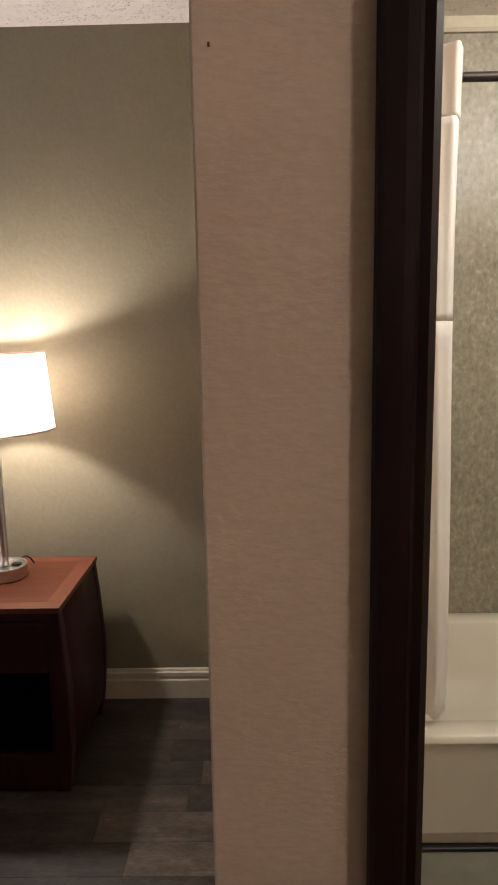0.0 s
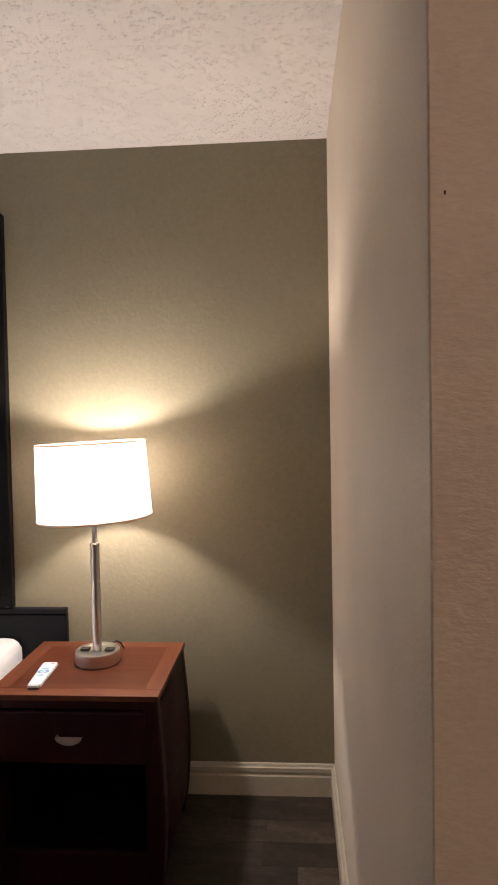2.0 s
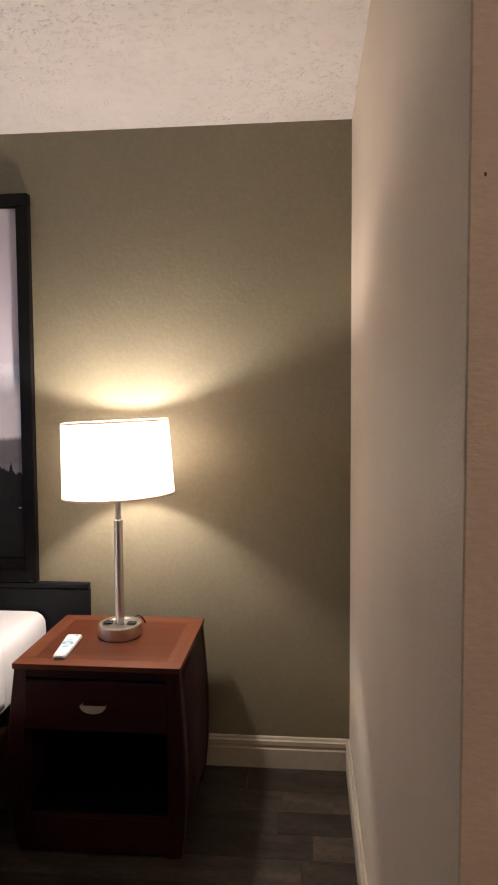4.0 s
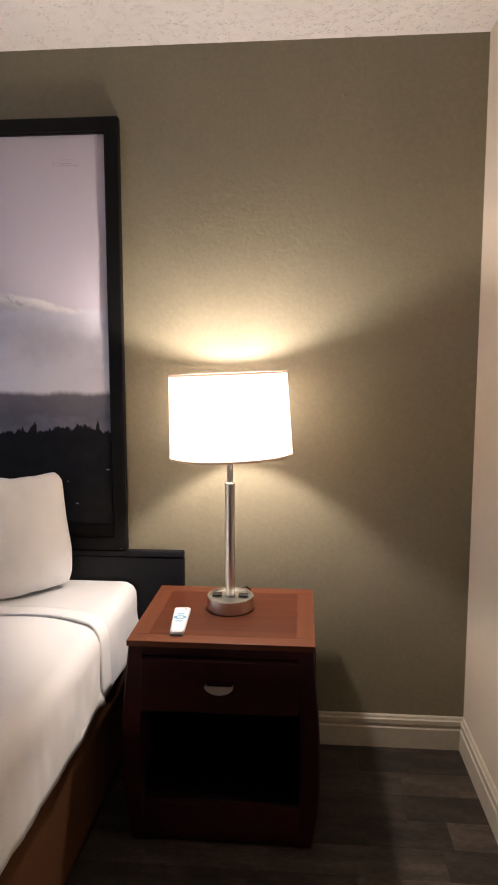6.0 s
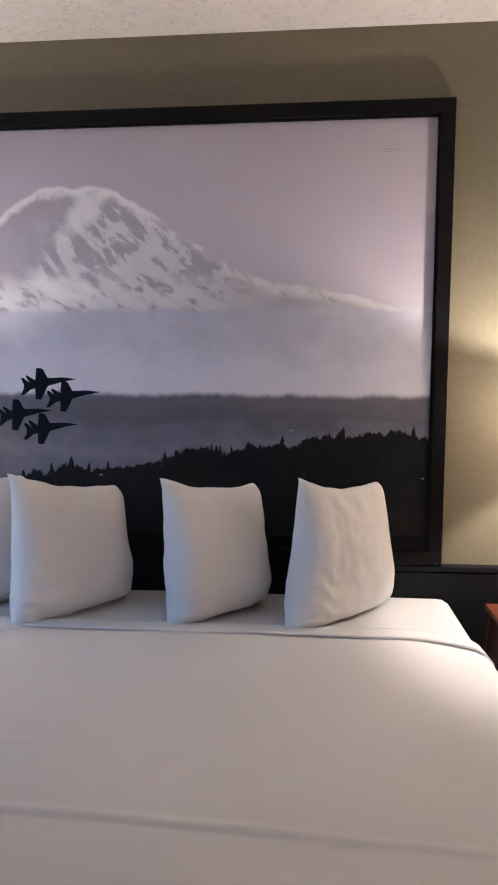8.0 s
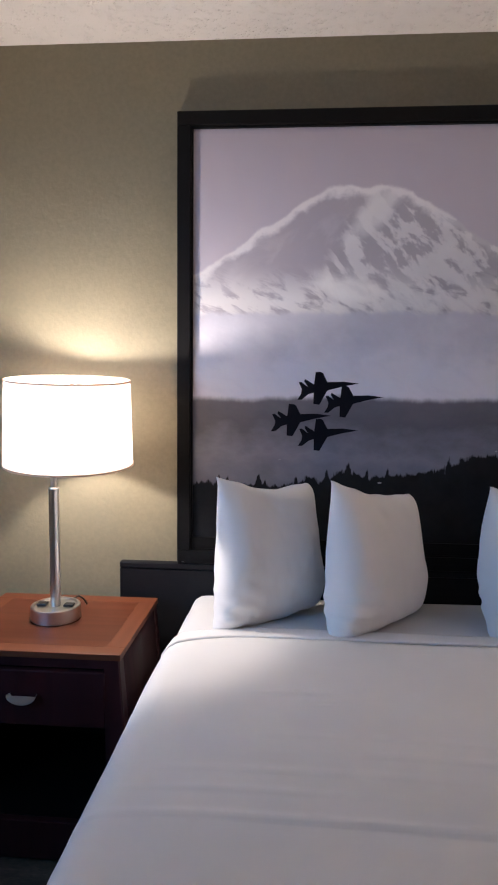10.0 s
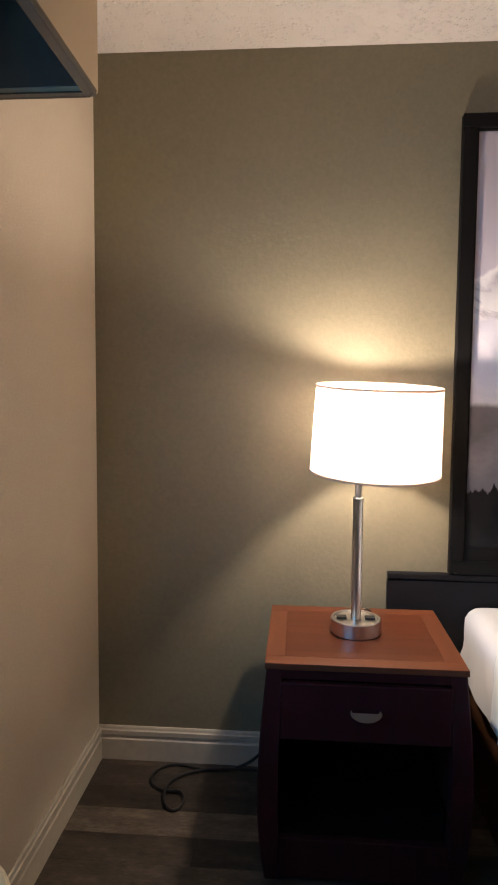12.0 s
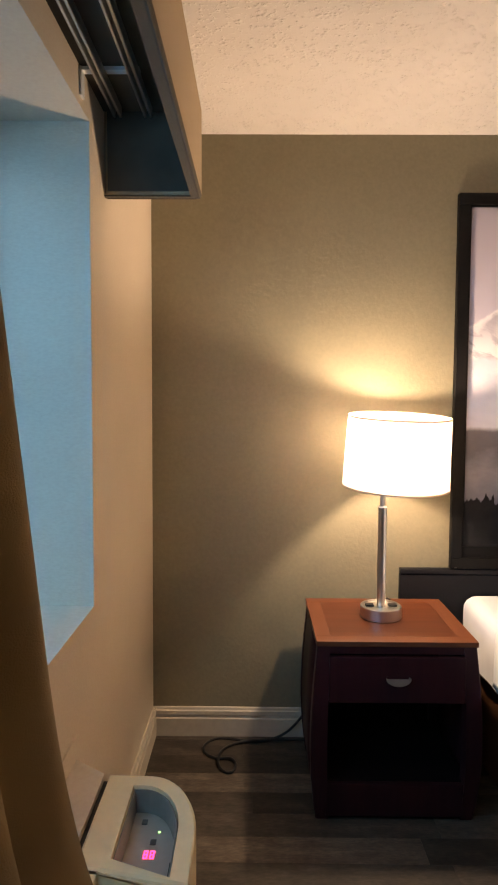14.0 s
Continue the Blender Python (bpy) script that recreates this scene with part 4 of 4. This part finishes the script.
def pillow(name_label, a, b, height, thick, lean=6, seed=0.0, droop=0.03, slant=0.0):
    """A plump square pillow standing on its edge from a to b on the mattress."""
    ax, ay = a
    bx, by = b
    width = math.hypot(bx - ax, by - ay)
    ob = thing("pillow", ((ax + bx) / 2, (ay + by) / 2, BED_TOP - 0.012), name_label, "pillow", "pillows on the bed", math.degrees(math.atan2(by - ay, bx - ax)))

    def at(u, v):
        side = 1 if u < 0.5 else -1
        p = 4 * u - 1 if u < 0.5 else 3 - 4 * u
        q = 2 * v - 1
        edge_x = 1 - (0.05 * (1 - q * q) if p < 0 else 0.05 - 0.10 * math.exp(-((q + 0.5) / 0.5) ** 2))
        saddle = max(0.0, 1 - (p - 0.05) ** 2) ** 1.2
        edge_z = 1 - ((0.135 * saddle + 0.15 * max(0.0, (p - 0.78) / 0.22) ** 2) if q > 0 else 0.035 * (1 - p * p) + 0.13 * ((p + 1) / 2) ** 2.2)
        ear = 1 + (0.035 if p < 0 and q > 0 else 0.02 if p < 0 else -0.03) * abs(p * q) ** 9
        x, z = p * width / 2 * edge_x * ear, q * height / 2 * edge_z * ear
        x += slant * q * max(0.0, -p)
        puff = max(0.0, (1 - abs(p) ** (6.0 if p < 0 else 2.6)) * (1 - abs(q) ** 2.6)) ** 0.55 * (1 - 0.22 * q)
        y = -side * thick / 2 * puff
        y += 0.014 * wobble(p * 0.9 + seed, q * 0.9 + 0.37, side * 0.7 + 0.2, 1.3) * puff + 0.005 * wobble(p * 2.1 + seed, q * 2.1 + 0.6, side * 2 + 0.4, 1.5) * puff + 0.0018 * wobble(p * 4.3 + seed, q * 3.1 + 0.6, side * 2 + 0.4, 1.9) * puff ** 0.5
        low = math.exp(-((p + 0.72) / 0.32) ** 2 - ((q + 0.62) / 0.34) ** 2)
        y += 0.0055 * low * math.sin(25 * q + 7 * p + 3.0 * wobble(p * 2 + seed, q * 2, 0.6, 1.7))
        pull = math.exp(-((p + 0.1) / 0.4) ** 2 - ((q - 0.78) / 0.2) ** 2)
        y += 0.003 * pull * math.sin(12 * p + 9 * q + seed)
        x += 0.006 * wobble(q * 2, seed, 3.0, 1.4) + 0.004 * low * wobble(q * 7, seed, 1.0, 2.0)
        z += 0.007 * wobble(p * 2, seed, 5.0, 1.4) - droop * ((p + 1) / 2) ** 1.5 * v
        y += math.tan(radians(lean)) * (z + height / 2)
        return (x, y, z + height / 2)
    bm = surface(128, 64, at)
    bmesh.ops.remove_doubles(bm, verts=bm.verts, dist=0.0004)
    bmesh.ops.recalc_face_normals(bm, faces=bm.faces)
    part("pillow_case", bm, PILLOW, ob)
    return ob


pillow("plump white pillow standing at the window side of the bed", (-2.868, 2.262), (-2.560, 2.482), 0.455, 0.15, 5, 1.0, 0.02, 0.018)
pillow("plump white pillow standing in the middle of the bed", (-2.528, 2.222), (-2.238, 2.478), 0.458, 0.165, 5, 4.0, 0.055, 0.012)
pillow("white pillow standing edge-on in the middle of the bed", (-2.075, 2.270), (-1.785, 2.465), 0.446, 0.19, 4, 9.0, 0.03)
pillow("plump white pillow standing at the bathroom side of the bed", (-1.69, 2.272), (-1.385, 2.487), 0.446, 0.16, 5, 13.0, 0.02, 0.038)

# ---------- cable on the floor ----------
cable = thing("power_cable", (0, 0, 0), "loose black power cable looped on the floor by the baseboard", "cable")
LAY = ((-3.64, 2.575, 0.10), (-3.70, 2.56, 0.04), (-3.78, 2.553, 0.006), (-3.87, 2.548, 0.005), (-3.945, 2.568, 0.005), (-4.0, 2.562, 0.005), (-4.04, 2.51, 0.005),
       (-4.03, 2.45, 0.005), (-3.98, 2.415, 0.005), (-3.93, 2.415, 0.008), (-3.908, 2.375, 0.006), (-3.92, 2.325, 0.005), (-3.95, 2.325, 0.006), (-3.975, 2.37, 0.010),
       (-3.972, 2.44, 0.014), (-3.945, 2.50, 0.006), (-3.89, 2.53, 0.010), (-3.80, 2.545, 0.013), (-3.68, 2.56, 0.006), (-3.60, 2.565, 0.006))
knots = [Vector(p) for p in LAY]
knots = [knots[0]] + knots + [knots[-1]]
pts = []
for i in range(1, len(knots) - 2):
    p0, p1, p2, p3 = knots[i - 1:i + 3]
    for k in range(6):
        t = k / 6
        pts.append(0.5 * (2 * p1 + (p2 - p0) * t + (2 * p0 - 5 * p1 + 4 * p2 - p3) * t * t + (3 * p1 - p0 - 3 * p2 + p3) * t ** 3))
sm = [Vector(p) for p in pts]
for _ in range(3):
    sm = [sm[0]] + [(sm[i - 1] + 2 * sm[i] + sm[i + 1]) / 4 for i in range(1, len(sm) - 1)] + [sm[-1]]
part("cord", tube(sm, 0.0053, 8), BLACK, cable)

# ---------- window dressing ----------
VF, VB, VZ0, VZ1, VY0, VY1 = -3.994, WEST, 1.948, 2.185, -0.62, 1.814
val = thing("window_valance", (0, 0, 0), "tan fabric-covered box valance with a dark lining above the window", "valance")
part("front_board", boxed(VF - 0.022, VF, VY0, VY1, VZ0, VZ1, bevel=0.006), VALANCE, val)
part("end_board", boxed(VB, VF - 0.0225, VY1 - 0.022, VY1, VZ0, VZ1, bevel=0.006), VALANCE, val)
part("end_board", boxed(VB, VF - 0.0225, VY0, VY0 + 0.022, VZ0, VZ1, bevel=0.006), VALANCE, val)
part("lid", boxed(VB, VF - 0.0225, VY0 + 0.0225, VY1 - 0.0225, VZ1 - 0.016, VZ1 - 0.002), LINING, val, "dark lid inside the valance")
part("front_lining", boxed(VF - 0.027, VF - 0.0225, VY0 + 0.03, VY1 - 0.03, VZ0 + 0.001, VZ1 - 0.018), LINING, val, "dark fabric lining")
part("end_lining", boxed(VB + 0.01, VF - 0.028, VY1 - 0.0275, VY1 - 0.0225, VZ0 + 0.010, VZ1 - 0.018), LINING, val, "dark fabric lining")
part("piping", tube([(VB + 0.005, VY1 - 0.004, VZ0), (VF - 0.02, VY1 - 0.004, VZ0), (VF - 0.004, VY1 - 0.02, VZ0), (VF - 0.004, VY0, VZ0)], 0.006, 8), EDGE_SHADE, val, "edge piping, darkened for shade")
# Added flat strips; their dark colour stands in for shade underneath.
part("edge_band", boxed(VF - 0.0275, VF - 0.003, VY0, VY1 - 0.024, VZ0 - 0.004, VZ0 - 0.0002), EDGE_SHADE, val, "added dark strip shading the underside of the board")
part("edge_band", boxed(VB, VF - 0.003, VY1 - 0.0235, VY1 - 0.003, VZ0 - 0.004, VZ0 - 0.0002), EDGE_SHADE, val, "added dark strip shading the underside of the board")
rails = thing("curtain_track", (0, 0, 0), "double metal curtain track inside the valance", "curtain track")
for rx in (-4.128, -4.208):
    bm = bmesh.new()
    box(bm, rx - 0.011, rx - 0.004, VY0 + 0.05, 1.735, 2.128, 2.150, 0.002)
    box(bm, rx + 0.004, rx + 0.011, VY0 + 0.05, 1.735, 2.128, 2.150, 0.002)
    box(bm, rx - 0.011, rx + 0.011, VY0 + 0.05, 1.735, 2.150, 2.156, 0.001)
    part("rail", bm, STEEL_DARK, rails)
for by in (1.555, 0.35):
    bm = bmesh.new()
    box(bm, WEST, -4.118, by - 0.011, by + 0.011, 2.157, 2.166, 0.001)
    box(bm, WEST, WEST + 0.006, by - 0.014, by + 0.014, 2.10, 2.166, 0.001)
    part("bracket", bm, WHITE_PLASTIC, rails, "white painted bracket")

drape = thing("curtain", (0, 0, 0), "brown tweed curtain drawn aside and hanging in folds", "curtain")


def drape_at(u, v):
    z = 0.58 + (2.125 - 0.58) * v
    lead = 0.432 + 0.26 * (2.1 - z) + 0.48 * max(0.0, 1.1 - z) ** 2
    y = -0.62 + (lead + 0.62) * u
    x = -4.128 + 0.055 * (1 - v) + 0.030 * math.sin(u * 15 * math.pi) + 0.012 * math.sin(u * 31 + 3 * v)
    return (x, y, z)


ob = part("cloth", surface(220, 40, drape_at), CURTAIN, drape)
mod = ob.modifiers.new("thickness", "SOLIDIFY")
mod.thickness = 0.006

# ---------- wall air conditioner ----------
AX0, AX1, AY0, AY1, AZ = -4.163, -3.953, 0.33, 1.372, 0.56
ac = thing("wall_air_conditioner", (0, 0, 0), "ivory wall air conditioner below the window with a lit control panel", "air conditioner")


def round_plan(x0, x1, y0, y1, far, n=12, south=0.0, north=0.0):
    """Plan outline whose room-side far corner is rounded."""
    pts = [(x0, y0 + south), (x1, y0 - south)]
    for k in range(n + 1):
        a = radians(90 * k / n)
        pts.append((x1 - far[0] + far[0] * math.cos(a), y1 - far[1] + far[1] * math.sin(a) - north))
    pts.append((x0, y1 + north))
    return pts


def framed_top(outer, inner, z0, z1, lip=0.010):
    """A rim between two outlines with the same number of points, with a rounded outer edge."""
    bm = bmesh.new()
    mid = (sum(p[0] for p in outer) / len(outer), sum(p[1] for p in outer) / len(outer))

    def pulled(p, d):
        v = Vector((mid[0] - p[0], mid[1] - p[1])).normalized()
        return (p[0] + v.x * d, p[1] + v.y * d)
    loops = [[(*p, z0) for p in outer], [(*p, z1 - lip) for p in outer], [(*pulled(p, lip * 0.3), z1 - lip * 0.3) for p in outer], [(*pulled(p, lip), z1) for p in outer],
             [(*p, z1) for p in inner], [(*pulled(p, 0.004), z0) for p in inner]]
    rings = [[bm.verts.new(p) for p in lp] for lp in loops]
    for a, b in zip(rings, rings[1:]):
        for i in range(len(a)):
            j = (i + 1) % len(a)
            bm.faces.new((a[i], a[j], b[j], b[i]))
    bmesh.ops.recalc_face_normals(bm, faces=bm.faces)
    return bm


part("body", prism(round_plan(AX0, AX1, AY0, AY1, (0.12, 0.20)), 0.09, 0.498), IVORY, ac)
part("top_rim", framed_top(round_plan(AX0, AX1, 1.060, AY1, (0.12, 0.20), south=0.0225), round_plan(-4.101, -3.988, 1.082, 1.330, (0.09, 0.15), south=0.0225), 0.498, AZ), IVORY, ac)
part("grille_rim", framed_top(round_plan(AX0, AX1, AY0, 1.0585, (0.004, 0.004), north=0.0225), round_plan(-4.118, -3.983, AY0 + 0.03, 1.051, (0.02, 0.02), north=0.0215), 0.498, AZ), IVORY, ac)
part("control_panel", prism(round_plan(-4.098, -3.992, 1.085, 1.326, (0.088, 0.146), south=0.0225), 0.4985, 0.5025), GREY_PLASTIC, ac, "grey control panel")
# Black sheet below the slats, painted in for the outlet's dark depth.
part("grille_bed", boxed(-4.116, -3.985, AY0 + 0.032, 1.026, 0.4985, 0.5010), BLACK, ac, "black sheet standing for shade inside the air outlet")
for k in range(16):
    gy = AY0 + 0.06 + k * 0.04
    part("slat", boxed(-4.116, -3.985, gy, gy + 0.008, 0.5015, 0.548), IVORY, ac)
# red figures: bars of a two-digit display that cannot be read
for k in range(2):
    ox = -4.057 + 0.0125 * k
    for x0, x1, y0, y1 in ((0, 0.009, 0, 0.003), (0, 0.009, 0.010, 0.013), (0, 0.009, 0.020, 0.023), (0, 0.0025, 0.003, 0.020), (0.0065, 0.009, 0.003, 0.020)):
        part("display_bar", boxed(ox + x0, ox + x1, 1.182 + y0, 1.182 + y1, 0.5030, 0.5035), RED_DIGIT, ac, "red display bar")
part("status_light", boxed(-4.037, -4.033, 1.258, 1.262, 0.5030, 0.5040), GREEN_LED, ac, "green status light")
for kx, ky in ((-4.070, 1.290), (-4.074, 1.120), (-4.046, 1.108), (-4.018, 1.096), (-4.043, 1.228)):
    part("button", boxed(kx - 0.006, kx + 0.006, ky - 0.008, ky + 0.008, 0.5030, 0.5055, bevel=0.001), GREY_DARK, ac)
part("side_clip", boxed(-4.000, -3.994, 1.11, 1.15, 0.5030, 0.5200), BLACK, ac)
# Thin grey ring over the ivory rim darkens the walls of the recess.
part("recess_wall", framed_top(round_plan(-4.0985, -3.9905, 1.0845, 1.3275, (0.088, 0.148), south=0.0225), round_plan(-4.0965, -3.9925, 1.0865, 1.3255, (0.086, 0.146), south=0.0225), 0.5035, 0.553, 0.0005), WELL_GREY, ac, "added grey ring darkening the recess around the controls")
sleeve = part("wall_sleeve", prism([(WEST, AY0 - 0.05), (-4.1745, AY0 - 0.05), (-4.1745, 1.375), (WEST, 1.435)], 0.09, 0.558), CREAM, ac, "wall-coloured sleeve")
part("sleeve_lip", boxed(WEST, WEST + 0.007, AY0 - 0.05, 1.440, 0.5585, 0.612, bevel=0.002), CREAM, ac)
# Solid black filler in the gap; its colour replaces the shade there.
part("slot", boxed(-4.174, -4.1635, AY0, 1.368, 0.09, 0.545), BLACK, ac, "black filler standing for shade in the slot behind the cabinet")
part("foot", boxed(-4.228, -3.978, AY0 + 0.05, AY1 - 0.12, 0, 0.09), BASE_DARK, ac, "dark recessed base")

# ---------- floor planks ----------
rng = random.Random(11)
ROW, GAP = 0.118, 0.0005
LENGTHS = (0.42, 0.62, 0.82, 1.02)
plank_mesh = {}
for ln in LENGTHS:
    bm = boxed(0, ln - GAP, 0, ROW - GAP, -0.006, 0.0)
    bmesh.ops.bevel(bm, geom=[e for e in bm.edges if all(v.co.z > -0.001 for v in e.verts)], offset=0.0005, segments=1, affect="EDGES")
    me = bpy.data.meshes.new("plank")
    bm.to_mesh(me)
    bm.free()
    me.materials.append(PLANK)
    plank_mesh[ln] = me
# the stretch between the bed wall and the walk, in single planks
made = 0
y = 2.090 + 4 * ROW
rest = bmesh.new()
while y > SOUTH:
    x = WEST - 0.15 * rng.random() if not 1.962 < y < 1.982 else -0.178 - 4 * 1.02
    while x < FAR_EAST:
        ln = rng.choice(LENGTHS) if not 1.962 < y < 1.982 else 1.02
        if y > 0.1 and x < 0.12 and made < 290:
            ob = new("plank", plank_mesh[ln])
            ob.parent = floor
            ob.location = (x, y, 0)
            made += 1
        else:
            box(rest, x, min(x + ln, FAR_EAST) - GAP, y, y + ROW - GAP, -0.006, 0.0)
        x += ln
    y -= ROW
ob = part("far_planks", rest, PLANK, floor)
ob["kind"] = "stuff"
